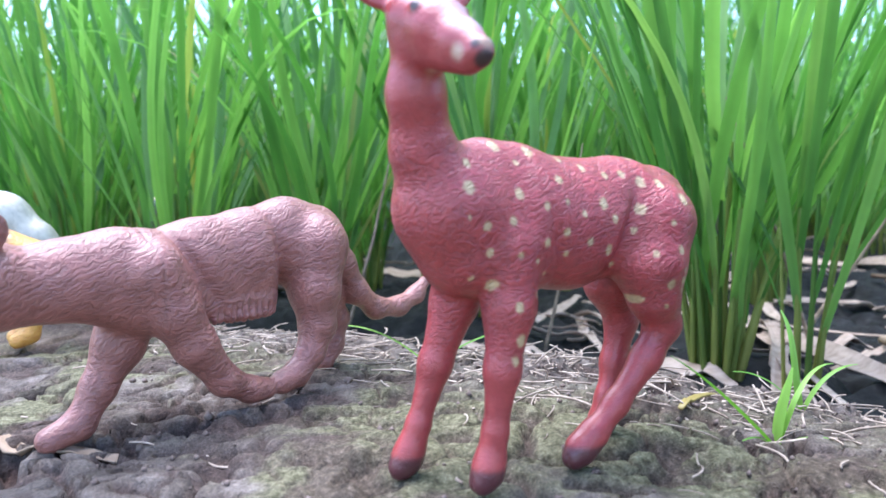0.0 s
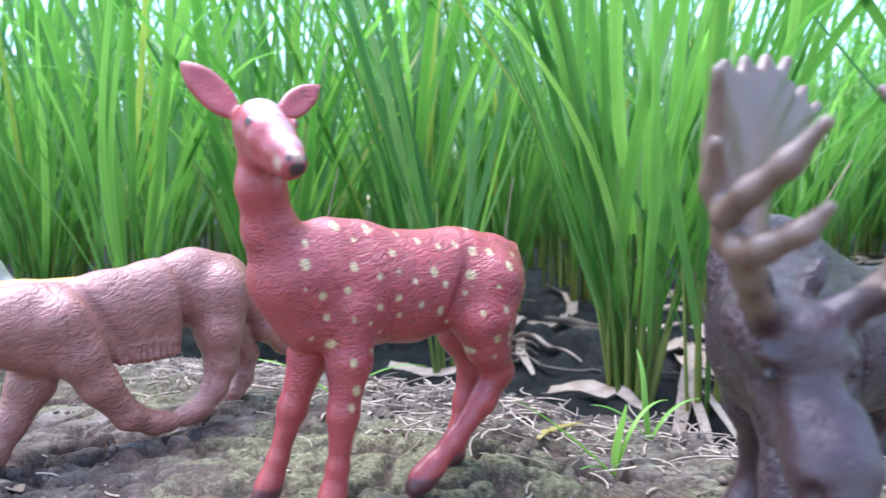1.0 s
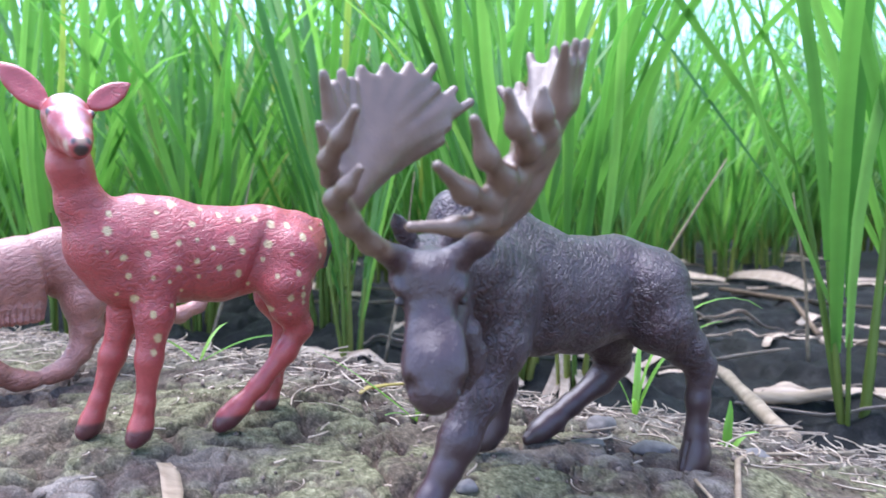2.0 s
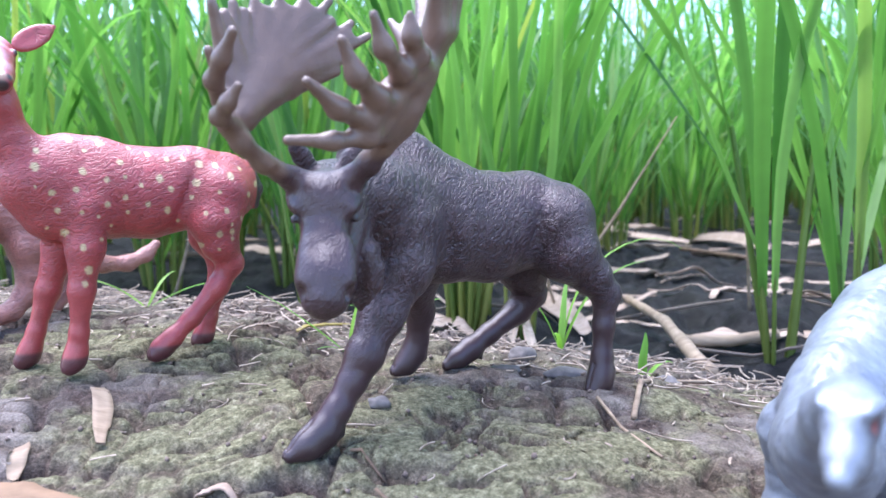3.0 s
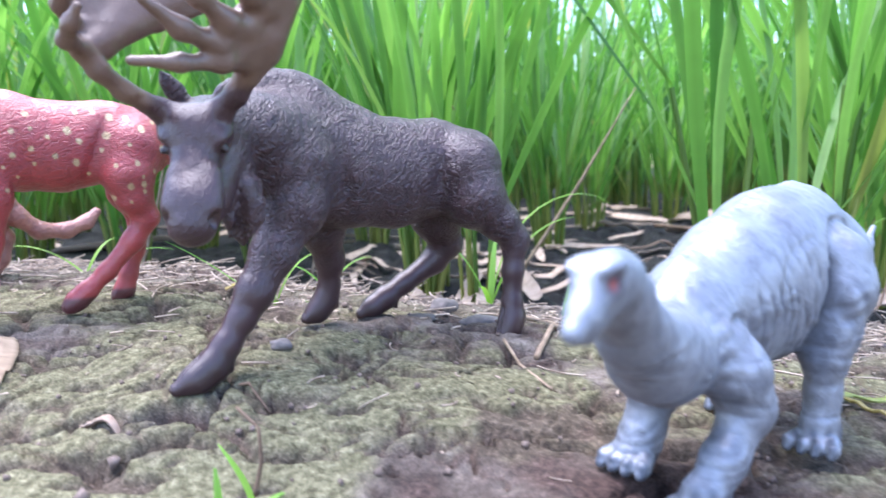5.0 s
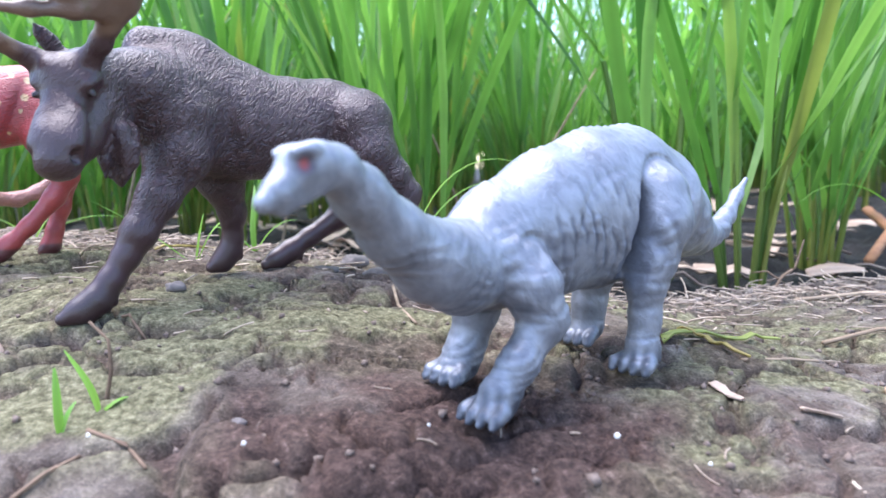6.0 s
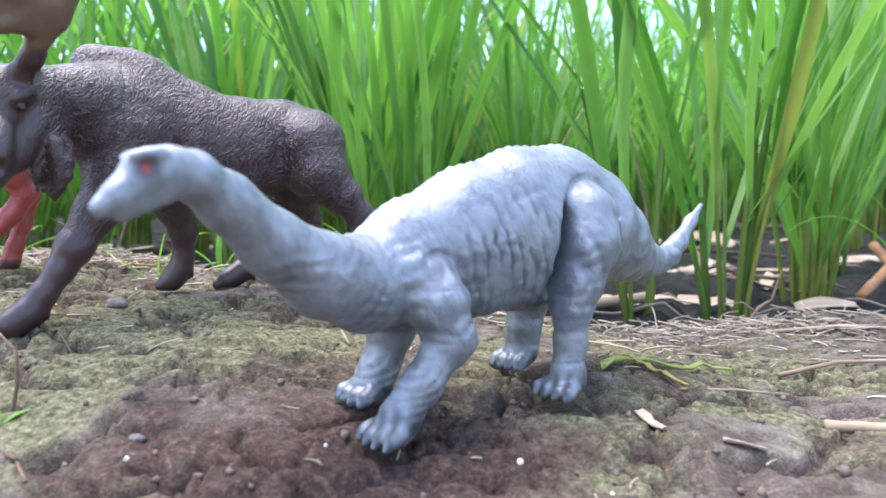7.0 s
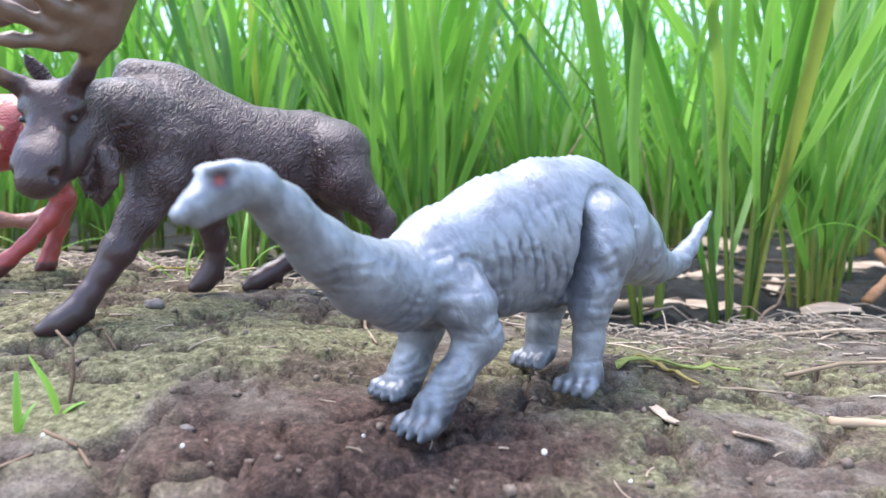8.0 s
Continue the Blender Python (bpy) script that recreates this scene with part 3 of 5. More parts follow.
def build_puma():
    c = Clay((-0.128, -0.026, 0.024), (0.115, 0.026, 0.114), 0.0007)
    L = lambda nodes, k=0.003, slim=1.0: c.limb(flip(nodes), k, slim)
    L([(-0.045, 0, 0.081, 0.0150), (-0.034, 0, 0.079, 0.0165), (-0.016, 0, 0.083, 0.0155), (0.004, 0, 0.085, 0.0165), (0.022, 0, 0.090, 0.0155), (0.036, 0, 0.089, 0.0145)], 0.005, 0.72)
    L([(-0.028, 0, 0.075, 0.0125), (-0.010, 0, 0.0755, 0.0110), (0.006, 0, 0.0745, 0.0108)], 0.005, 0.85)
    L([(-0.045, 0, 0.083, 0.0125), (-0.060, 0, 0.082, 0.0112), (-0.076, 0, 0.081, 0.0115)], 0.006, 0.85)
    L([(-0.084, 0, 0.083, 0.0135), (-0.090, 0, 0.082, 0.0125)], 0.004, 0.95)
    L([(-0.094, 0, 0.078, 0.008), (-0.104, 0, 0.076, 0.0062)], 0.004)
    for s in (-1, 1):
        c.egg((-0.082, s * 0.0095, 0.097), (0.2, s * 0.3, 1), (1, 0, 0), (0.006, 0.0045, 0.002), 0.002)
    L([(-0.036, 0.007, 0.083, 0.0105), (-0.0305, 0.009, 0.070, 0.0085), (-0.024, 0.010, 0.058, 0.0070), (-0.0135, 0.0105, 0.0440, 0.0052), (-0.003, 0.0105, 0.0385, 0.0044), (0.003, 0.0105, 0.0375, 0.0042)])
    L([(-0.036, -0.007, 0.075, 0.0105), (-0.0400, -0.008, 0.059, 0.0080), (-0.0470, -0.009, 0.0455, 0.0054), (-0.0535, -0.009, 0.0350, 0.0046), (-0.0625, -0.009, 0.0322, 0.0042)])
    L([(0.031, 0.006, 0.087, 0.0140), (0.0285, 0.009, 0.071, 0.0100), (0.0290, 0.010, 0.0570, 0.0070), (0.0250, 0.0105, 0.0470, 0.0052), (0.0180, 0.0105, 0.0400, 0.0046), (0.0110, 0.0105, 0.0382, 0.0046)])
    L([(0.036, -0.006, 0.084, 0.0130), (0.047, -0.008, 0.066, 0.0080), (0.0560, -0.009, 0.0540, 0.0056), (0.0540, -0.009, 0.0430, 0.0046), (0.0490, -0.009, 0.0362, 0.0044)])
    L([(0.044, 0, 0.088, 0.0070), (0.0518, 0, 0.0790, 0.0052), (0.0598, 0, 0.0660, 0.0048), (0.0718, 0, 0.0571, 0.0044), (0.0867, 0, 0.0560, 0.0041), (0.0987, 0, 0.0600, 0.0037), (0.1055, 0, 0.0657, 0.0027)], 0.004)

    for i in range(10):
        u = -0.0150 + 0.0026 * i
        L([(u, 0.0068, 0.0695, 0.0036), (u + 0.0004, 0.0080, 0.0640 + 0.0008 * (i % 2), 0.0011)], 0.0020)

    def grooves(x, y, z):
        seam = np.exp(-((x + 0.0375 + 0.06 * (z - 0.08)) / 0.00045) ** 2) * (z > 0.066)
        folds = np.sin(x * 2300 + 9 * fbm(x * 60, z * 60, 2, 3)) * 0.0009 * np.exp(-((z - 0.0655) / 0.004) ** 2) * np.exp(-((x + 0.003) / 0.014) ** 2)
        flank = 0.0050 * np.exp(-((x - 0.0135 + 0.25 * (z - 0.08)) / 0.0026) ** 2) * np.exp(-((z - 0.079) / 0.014) ** 2)
        hair = 0.00005 * np.sin((z + 0.35 * x) * 1700 + 7 * fbm(x * 70, z * 70, 2, 5)) * step(0.35, 0.6, fbm(x * 120, z * 200, 2, 8)) * (z > 0.06)
        fringe = -0.0016 * np.exp(-((z - 0.0650) / 0.0022) ** 2) * np.exp(-((x + 0.002) / 0.011) ** 2)
        rib = hair + fringe + 0.0030 * np.exp(-((x + 0.021 + 0.6 * (z - 0.08)) / 0.0026) ** 2) * np.exp(-((z - 0.083) / 0.012) ** 2)
        return 0.0005 * seam + folds + flank + rib

    c.relief(grooves)

    def paint(u, v, z):
        col = np.tile([0.32, 0.135, 0.108], (len(u), 1))
        seam = np.exp(-((u + 0.0375 + 0.06 * (z - 0.08)) / 0.0005) ** 2) * (z > 0.066)
        return lay(col, 0.6 * seam, (0.22, 0.10, 0.08))

    toy("toy_puma", "dusty pink-brown plastic toy puma striding on the mud", "toy figure", c, PUMA, pose(-0.0575, 0.264, 0, 0, 0, 52), paint)


def build_moose():
    c = Clay((-0.078, -0.088, 0.016), (0.112, 0.036, 0.166), 0.0007)
    L = lambda nodes, k=0.003, slim=1.0: c.limb(flip(nodes), k, slim)
    L([(0.015, 0, 0.0920, 0.0220), (0.030, 0, 0.0880, 0.0212), (0.052, 0, 0.0855, 0.0200), (0.070, 0, 0.0875, 0.0182), (0.079, 0, 0.0875, 0.0160)], 0.005, 0.74)
    L([(-0.001, 0, 0.1165, 0.0042), (0.008, 0, 0.1165, 0.0032)], 0.003)
    L([(0.002, 0, 0.1080, 0.0120), (0.014, 0, 0.1075, 0.0115), (0.030, 0, 0.100, 0.010)], 0.008, 0.75)
    L([(0.011, 0.004, 0.0930, 0.0175), (0.002, 0.009, 0.0965, 0.0145), (-0.007, 0.015, 0.0985, 0.0122), (-0.0175, 0.021, 0.0995, 0.0100)], 0.006, 0.9)
    L([(0.010, 0.005, 0.083, 0.0140), (-0.001, 0.012, 0.086, 0.0100)], 0.006)
    # head, drooping muzzle and beard
    L([(-0.0240, 0.024, 0.0995, 0.0098), (-0.0300, 0.0345, 0.0975, 0.0080), (-0.0320, 0.0388, 0.0882, 0.0056), (-0.0342, 0.0435, 0.0785, 0.0070), (-0.0354, 0.0460, 0.0736, 0.0064)], 0.003)
    L([(-0.022, 0.026, 0.092, 0.0085), (-0.028, 0.036, 0.080, 0.0060), (-0.033, 0.0425, 0.0725, 0.0045)], 0.003)
    L([(-0.018, 0.024, 0.086, 0.0075), (-0.0170, 0.0265, 0.0770, 0.0055), (-0.0160, 0.0275, 0.0700, 0.0030), (-0.0160, 0.0275, 0.0655, 0.0010)], 0.003)
    shag = random.Random(3)
    for i in range(11):
        u, v, z = -0.0165 + shag.uniform(-0.0055, 0.004), 0.0275 + shag.uniform(-0.0035, 0.0045), 0.080 + shag.uniform(-0.003, 0.004)
        ln = shag.uniform(0.008, 0.0135)
        L([(u, v, z, 0.0032), (u + 0.0006, v + 0.0004, z - 0.55 * ln, 0.0018), (u + shag.uniform(-0.001, 0.001), v, z - ln, 0.0006)], 0.0010)
    for s in (-1, 1):
        L([(-0.0302 - 0.0066 * s, 0.0350 - 0.0032 * s, 0.0985, 0.0030), (-0.0316 - 0.0062 * s, 0.0380 - 0.0030 * s, 0.0958, 0.0024)], 0.002)
        L([(-0.0330 - 0.0040 * s, 0.0430 - 0.0020 * s, 0.0860, 0.0024), (-0.0352 - 0.0042 * s, 0.0470 - 0.0020 * s, 0.0775, 0.0026)], 0.003)
        c.egg((-0.0318 - 0.0084 * s, -(0.0395 - 0.0040 * s), 0.0925), (-0.41, -0.91, -0.9), (0, 0, 1), (0.0034, 0.0020, 0.0022), 0.0015, True)
        c.egg((-0.0314 - 0.0074 * s, -(0.0380 - 0.0034 * s), 0.0930), (-0.41, -0.91, -0.3), (0, 0, 1), (0.0014, 0.0012, 0.0012), 0.0004)
        c.egg((-0.0362 - 0.0058 * s, -(0.0478 - 0.0026 * s), 0.0745), (0.2, -0.5, 0.8), (1, 0, 0), (0.0026, 0.0016, 0.0018), 0.0010, True)
        c.egg((-0.0355 - 0.0035 * s, -(0.0480 - 0.0018 * s), 0.0745), (0.2, -0.5, 0.8), (1, 0, 0), (0.0018, 0.0009, 0.0012), 0.001, True)
    L([(-0.0300, 0.0280, 0.1055, 0.0024), (-0.0335, 0.0280, 0.1098, 0.0026), (-0.0355, 0.0286, 0.1122, 0.0019), (-0.0372, 0.0294, 0.1145, 0.0008)], 0.0015, 0.8)
    L([(-0.0230, 0.0300, 0.1055, 0.0024), (-0.0200, 0.0305, 0.1095, 0.0026), (-0.0182, 0.0310, 0.1118, 0.0019), (-0.0165, 0.0315, 0.1140, 0.0008)], 0.0015, 0.8)
    # legs
    L([(0.006, 0.010, 0.088, 0.0150), (0.0055, 0.013, 0.076, 0.0115), (-0.003, 0.017, 0.0610, 0.0072), (-0.0105, 0.019, 0.0490, 0.0058), (-0.0150, 0.0192, 0.0415, 0.0044), (-0.0205, 0.0195, 0.0335, 0.0041), (-0.0250, 0.0195, 0.0275, 0.0048), (-0.0300, 0.0195, 0.0243, 0.0044), (-0.0360, 0.0195, 0.0222, 0.0024)])
    L([(0.020, -0.010, 0.084, 0.0140), (0.027, -0.014, 0.068, 0.0100), (0.0325, -0.018, 0.0525, 0.0055), (0.0325, -0.020, 0.0410, 0.0040), (0.0310, -0.021, 0.0355, 0.0046), (0.0278, -0.0215, 0.0315, 0.0042), (0.0232, -0.0215, 0.0293, 0.0024)])
    L([(0.079, 0.008, 0.087, 0.0155), (0.0810, 0.012, 0.0760, 0.0125), (0.0905, 0.016, 0.0660, 0.0076), (0.0968, 0.018, 0.0585, 0.0054), (0.0952, 0.0185, 0.0460, 0.0040), (0.0942, 0.019, 0.0330, 0.0039), (0.0935, 0.0195, 0.0268, 0.0047), (0.0918, 0.0198, 0.0228, 0.0044), (0.0885, 0.0200, 0.0205, 0.0028)])
    L([(0.077, -0.008, 0.083, 0.0135), (0.0790, -0.012, 0.068, 0.0110), (0.0850, -0.014, 0.0555, 0.0066), (0.0800, -0.016, 0.0480, 0.0052), (0.0660, -0.018, 0.0395, 0.0040), (0.0570, -0.019, 0.0340, 0.0045), (0.0515, -0.0195, 0.0308, 0.0041), (0.0462, -0.0200, 0.0285, 0.0024)])
    for u, v, z in ((-0.0205, 0.0195, 0.0275), (0.0345, -0.021, 0.0345), (0.0975, 0.0195, 0.0265), (0.0605, -0.019, 0.0315)):
        for a in (-0.0016, 0.0016):
            L([(u, v + a, z + 0.002, 0.0016), (u + 0.0010, v + a, z - 0.0015, 0.0010)], 0.0012)
    L([(0.0925, 0, 0.093, 0.0032), (0.0945, 0, 0.087, 0.0022)], 0.003)
    # antlers: stems, palms as fans of ribs, tines
    L([(-0.0350, 0.0335, 0.1025, 0.0034), (-0.0385, 0.0330, 0.1038, 0.0031), (-0.0480, 0.0380, 0.1078, 0.0025), (-0.0545, 0.0415, 0.1125, 0.0024), (-0.0580, 0.0425, 0.1175, 0.0027)], 0.002)
    edge = [(-0.0612, 0.0400, 0.1340), (-0.0598, 0.0390, 0.1454), (-0.0530, 0.0335, 0.1472), (-0.0460, 0.0290, 0.1496), (-0.0390, 0.0280, 0.1512), (-0.0315, 0.0270, 0.1524), (-0.0236, 0.0260, 0.1531), (-0.0165, 0.0250, 0.1480), (-0.0107, 0.0244, 0.1452), (-0.0225, 0.0280, 0.1335)]
    for i, (a, b, z) in enumerate(edge):
        L([(-0.0540, 0.0390, 0.1190, 0.0030), (0.5 * a - 0.0265, 0.5 * b + 0.0165, 0.5 * z + 0.0605, 0.0022), (a, b, z, 0.0013)], 0.0020)
        if 0 < i < 9:
            a2, b2, z2 = edge[i + 1]
            L([(0.9 * (a + a2) / 2 - 0.0053, 0.9 * (b + b2) / 2 + 0.0036, 0.9 * (z + z2) / 2 + 0.0121, 0.0015), (-0.0500, 0.0350, 0.1260, 0.0020)], 0.0020)
    L([(-0.0588, 0.0400, 0.1225, 0.0024), (-0.0622, 0.0470, 0.1260, 0.0021), (-0.0620, 0.0530, 0.1300, 0.0019), (-0.0608, 0.0578, 0.1355, 0.0012)], 0.002)
    L([(-0.0575, 0.0425, 0.1165, 0.0024), (-0.0618, 0.0495, 0.1178, 0.0021), (-0.0615, 0.0550, 0.1203, 0.0018), (-0.0603, 0.0582, 0.1240, 0.0012)], 0.002)
    L([(-0.0265, 0.0370, 0.1025, 0.0035), (-0.0240, 0.0390, 0.1038, 0.0033), (-0.0212, 0.0440, 0.1078, 0.0030), (-0.0190, 0.0480, 0.1130, 0.0033), (-0.0165, 0.0505, 0.1185, 0.0038)], 0.002)
    tips = [(-0.0105, 0.0376, 0.1470), (-0.0040, 0.0415, 0.1555), (0.0000, 0.0465, 0.1565), (0.0020, 0.0525, 0.1560), (0.0000, 0.0580, 0.1560), (-0.0050, 0.0630, 0.1545), (-0.0110, 0.0665, 0.1530), (-0.0155, 0.0680, 0.1515)]
    for i, (a, b, z) in enumerate(tips):
        L([(-0.0150, 0.0505, 0.1200, 0.0034), (0.5 * a - 0.0040, 0.5 * b + 0.0275, 0.5 * z + 0.0640, 0.0022), (a, b, z, 0.0012)], 0.0022)
        if i < 7:
            a2, b2, z2 = tips[i + 1]
            L([(-0.0130, 0.0510, 0.1260, 0.0024), (0.85 * (a + a2) / 2 - 0.0012, 0.85 * (b + b2) / 2 + 0.0078, 0.85 * (z + z2) / 2 + 0.0190, 0.0013)], 0.0024)
    L([(-0.0170, 0.0500, 0.1175, 0.0042), (-0.0155, 0.0545, 0.1230, 0.0038), (-0.0125, 0.0570, 0.1300, 0.0030)], 0.003)
    L([(-0.0235, 0.0570, 0.1190, 0.0029), (-0.0225, 0.0595, 0.1250, 0.0026), (-0.0175, 0.0610, 0.1300, 0.0024)], 0.004)
    L([(-0.0170, 0.0510, 0.1180, 0.0034), (-0.0300, 0.0605, 0.1172, 0.0027), (-0.0400, 0.0660, 0.1192, 0.0022), (-0.0490, 0.0695, 0.1242, 0.0013)], 0.003)
    L([(-0.0165, 0.0535, 0.1215, 0.0033), (-0.0290, 0.0640, 0.1225, 0.0026), (-0.0370, 0.0690, 0.1265, 0.0021), (-0.0413, 0.0708, 0.1335, 0.0013)], 0.003)
    L([(-0.0135, 0.0565, 0.1275, 0.0030), (-0.0235, 0.0660, 0.1290, 0.0025), (-0.0310, 0.0710, 0.1325, 0.0020), (-0.0345, 0.0728, 0.1392, 0.0012)], 0.003)
    L([(-0.0120, 0.0580, 0.1310, 0.0026), (-0.0190, 0.0665, 0.1330, 0.0022), (-0.0235, 0.0705, 0.1360, 0.0018), (-0.0245, 0.0715, 0.1408, 0.0011)], 0.003)
    L([(-0.0185, 0.0500, 0.1155, 0.0030), (-0.0290, 0.0590, 0.1135, 0.0023), (-0.0400, 0.0628, 0.1122, 0.0019), (-0.0505, 0.0612, 0.1122, 0.0012)], 0.0025)

    def seam(x, y, z):
        s = np.exp(-((x - 0.0065 - 0.10 * (z - 0.1)) / 0.0005) ** 2) * (z > 0.088)
        n = fbm(x * 110 + 3, z * 110, 3, 17)
        fur = 0.0005 * (fbm((x + 0.6 * z) * 160, (z - 0.6 * x) * 420 + 4 * n, 3, 19) - 0.5) * (z > 0.045) * (z < 0.125)
        haunch = 0.0013 * np.exp(-((x - 0.064 - 0.4 * (z - 0.085)) / 0.003) ** 2) * np.exp(-((z - 0.082) / 0.014) ** 2)
        shoulder = 0.0020 * np.exp(-((x - 0.024 + 0.2 * (z - 0.085)) / 0.003) ** 2) * np.exp(-((z - 0.085) / 0.014) ** 2)
        split = 0.0010 * (np.exp(-((y + 0.0195) / 0.0004) ** 2) * ((x < -0.026) | (x > 0.08)) + np.exp(-((y - 0.0212) / 0.0004) ** 2)) * (z < 0.032)
        return 0.0005 * s + fur + haunch + shoulder + split

    c.relief(seam)

    def paint(u, v, z):
        col = np.tile([0.050, 0.025, 0.028], (len(u), 1))
        horn = step(0.1075, 0.1105, z) * step(0.036, 0.040, v) + (v > 0.05) * (z > 0.104)
        horn = np.maximum(horn, np.maximum(step(0.1212, 0.1230, z), step(0.102, 0.106, z) * step(0.040, 0.044, -u) * (v > 0.028)))
        line = np.exp(-((u - 0.0065 - 0.10 * (z - 0.1)) / 0.00035) ** 2) * (z > 0.092)
        col = lay(col, 0.8 * line, (0.015, 0.01, 0.01))
        col = lay(col, np.clip(horn, 0, 1), (0.16, 0.098, 0.068))
        col = lay(col, 0.8 * blobs(u, v, z, [(-0.0388, 0.0346, 0.0930, 0.0020), (-0.0240, 0.0414, 0.0930, 0.0020)], 0.0006), (0.02, 0.012, 0.012))
        col = lay(col, 0.5 * (1 - step(0.030, 0.034, z)), (0.038, 0.024, 0.024))
        coat = (1 - np.clip(horn, 0, 1)) * step(0.045, 0.065, z) * (1 - 0.8 * step(0.030, 0.036, v))
        return np.c_[col, coat]

    toy("toy_moose", "dark brown plastic toy bull moose with broad tan antlers", "toy figure", c, MOOSE, pose(0.138, 0.156, 0, 0, 0, 29), paint)


def build_dinosaur():
    c = Clay((-0.112, -0.040, 0.0), (0.136, 0.026, 0.086), 0.0006)
    L = lambda nodes, k=0.003, slim=1.0: c.limb(flip(nodes), k, slim)
    L([(-0.036, 0.002, 0.0435, 0.0120), (-0.020, 0, 0.0475, 0.0165), (0.000, 0, 0.0520, 0.0207), (0.020, 0, 0.0552, 0.0234), (0.037, 0, 0.0568, 0.0230), (0.050, 0, 0.0552, 0.0195)], 0.004, 0.72)
    L([(-0.036, 0.003, 0.0435, 0.0118), (-0.051, 0.009, 0.0470, 0.0095), (-0.0660, 0.0140, 0.0553, 0.0068), (-0.0775, 0.0190, 0.0640, 0.0053), (-0.0855, 0.0230, 0.0688, 0.0042), (-0.0900, 0.0250, 0.0695, 0.0037)], 0.003)
    L([(-0.0905, 0.0255, 0.0700, 0.0040), (-0.0945, 0.0262, 0.0690, 0.0036), (-0.0985, 0.0272, 0.0655, 0.0026), (-0.1018, 0.0278, 0.0634, 0.0020)], 0.002)
    L([(-0.0900, 0.0255, 0.0668, 0.0026), (-0.0985, 0.0272, 0.0622, 0.0015)], 0.0015)
    for s in (-1, 1):
        c.egg((-0.0945, -(0.0262 + s * 0.0030), 0.0720), (-1, 0, -0.15), (0, 0, 1), (0.0034, 0.0014, 0.0014), 0.0012)
        c.egg((-0.0950, -(0.0262 + s * 0.0046), 0.0697), (-1, 0, -0.3), (0, 0, 1), (0.0020, 0.0013, 0.0012), 0.0008, True)
    L([(0.050, 0, 0.0550, 0.0188), (0.062, 0, 0.0505, 0.0140), (0.073, -0.001, 0.0458, 0.0102), (0.0840, -0.002, 0.0422, 0.0072), (0.0960, -0.004, 0.0408, 0.0050), (0.1050, -0.0045, 0.0422, 0.0040), (0.1130, -0.005, 0.0470, 0.0032), (0.1225, -0.006, 0.0545, 0.0022), (0.1302, -0.006, 0.0612, 0.0010)], 0.003)
    L([(-0.024, 0.006, 0.0440, 0.0100), (-0.0210, 0.0120, 0.0380, 0.0076), (-0.0180, 0.0140, 0.0290, 0.0060), (-0.0270, 0.0130, 0.0185, 0.0047), (-0.0325, 0.0120, 0.0120, 0.0045)])
    L([(-0.022, -0.008, 0.0400, 0.0100), (-0.0200, -0.0095, 0.0290, 0.0064), (-0.0225, -0.0105, 0.0200, 0.0050), (-0.0250, -0.0110, 0.0140, 0.0046)])
    L([(0.0345, 0.0135, 0.0590, 0.0095), (0.0330, 0.0155, 0.0510, 0.0092), (0.0295, 0.0150, 0.0400, 0.0072), (0.0275, 0.0145, 0.0330, 0.0058), (0.0270, 0.0145, 0.0220, 0.0045), (0.0260, 0.0145, 0.0140, 0.0046)])
    L([(0.038, -0.009, 0.0520, 0.0130), (0.0370, -0.012, 0.0350, 0.0080), (0.0350, -0.0125, 0.0220, 0.0054), (0.0345, -0.0130, 0.0150, 0.0050)])
    for u, v, z in ((-0.0345, 0.0110, 0.0080), (-0.0275, -0.0110, 0.0125), (0.0240, 0.0145, 0.0095), (0.0325, -0.0130, 0.0125)):
        L([(u + 0.002, v, z + 0.002, 0.0053), (u, v, z, 0.0046)], 0.003)
        for a in (-0.0045, -0.0015, 0.0015, 0.0045):
            L([(u - 0.001, v + a, z + 0.0004, 0.0023), (u - 0.0050 + 0.2 * abs(a), v + 1.25 * a, z - 0.0006, 0.0020), (u - 0.0064 + 0.2 * abs(a), v + 1.3 * a, z - 0.0020, 0.0013)], 0.0005)
    c.egg((0.0205, -0.0172, 0.0430), (0.12, 0, 1), (0, 1, 0), (0.0160, 0.0050, 0.0019), 0.002, True)
    c.egg((0.0440, -0.0165, 0.0440), (-0.05, 0, 1), (0, 1, 0), (0.0120, 0.0040, 0.0016), 0.002, True)

    def wrinkles(x, y, z):
        n1, n2 = fbm(x * 120, z * 120, 3, 6), fbm(x * 60 + 7, z * 90, 3, 9)
        rib = np.sin((x + 0.35 * (z - 0.05)) * 1500 + 9 * n2) * 0.00058 * step(0.35, 0.6, n1) * np.exp(-((x - 0.006) / 0.026) ** 2) * np.exp(-((z - 0.050) / 0.015) ** 2)
        arc = 0.0005 * np.exp(-((np.hypot(x - 0.016, (z - 0.046) * 1.0) - 0.019 - 0.003 * n2) / 0.0008) ** 2) * (x < 0.016)
        neck = np.sin((x * 0.8 - 0.6 * z) * 1700 + 8 * n2) * 0.00012 * step(0.022, 0.045, -x) * (1 - step(0.045, 0.065, -x)) * step(0.3, 0.6, n1)
        leg = (np.sin(z * 1500 + 22 * n2) * 0.00018 * step(0.4, 0.6, n1) - 0.0006 * (n1 - 0.5)) * (1 - step(0.050, 0.060, z))
        ridge = -0.0008 * np.exp(-(y / 0.0011) ** 2) * (0.6 + 0.4 * np.sin(x * 1700)) * (z > 0.055) * step(-0.07, -0.05, x) * (x < 0.075)
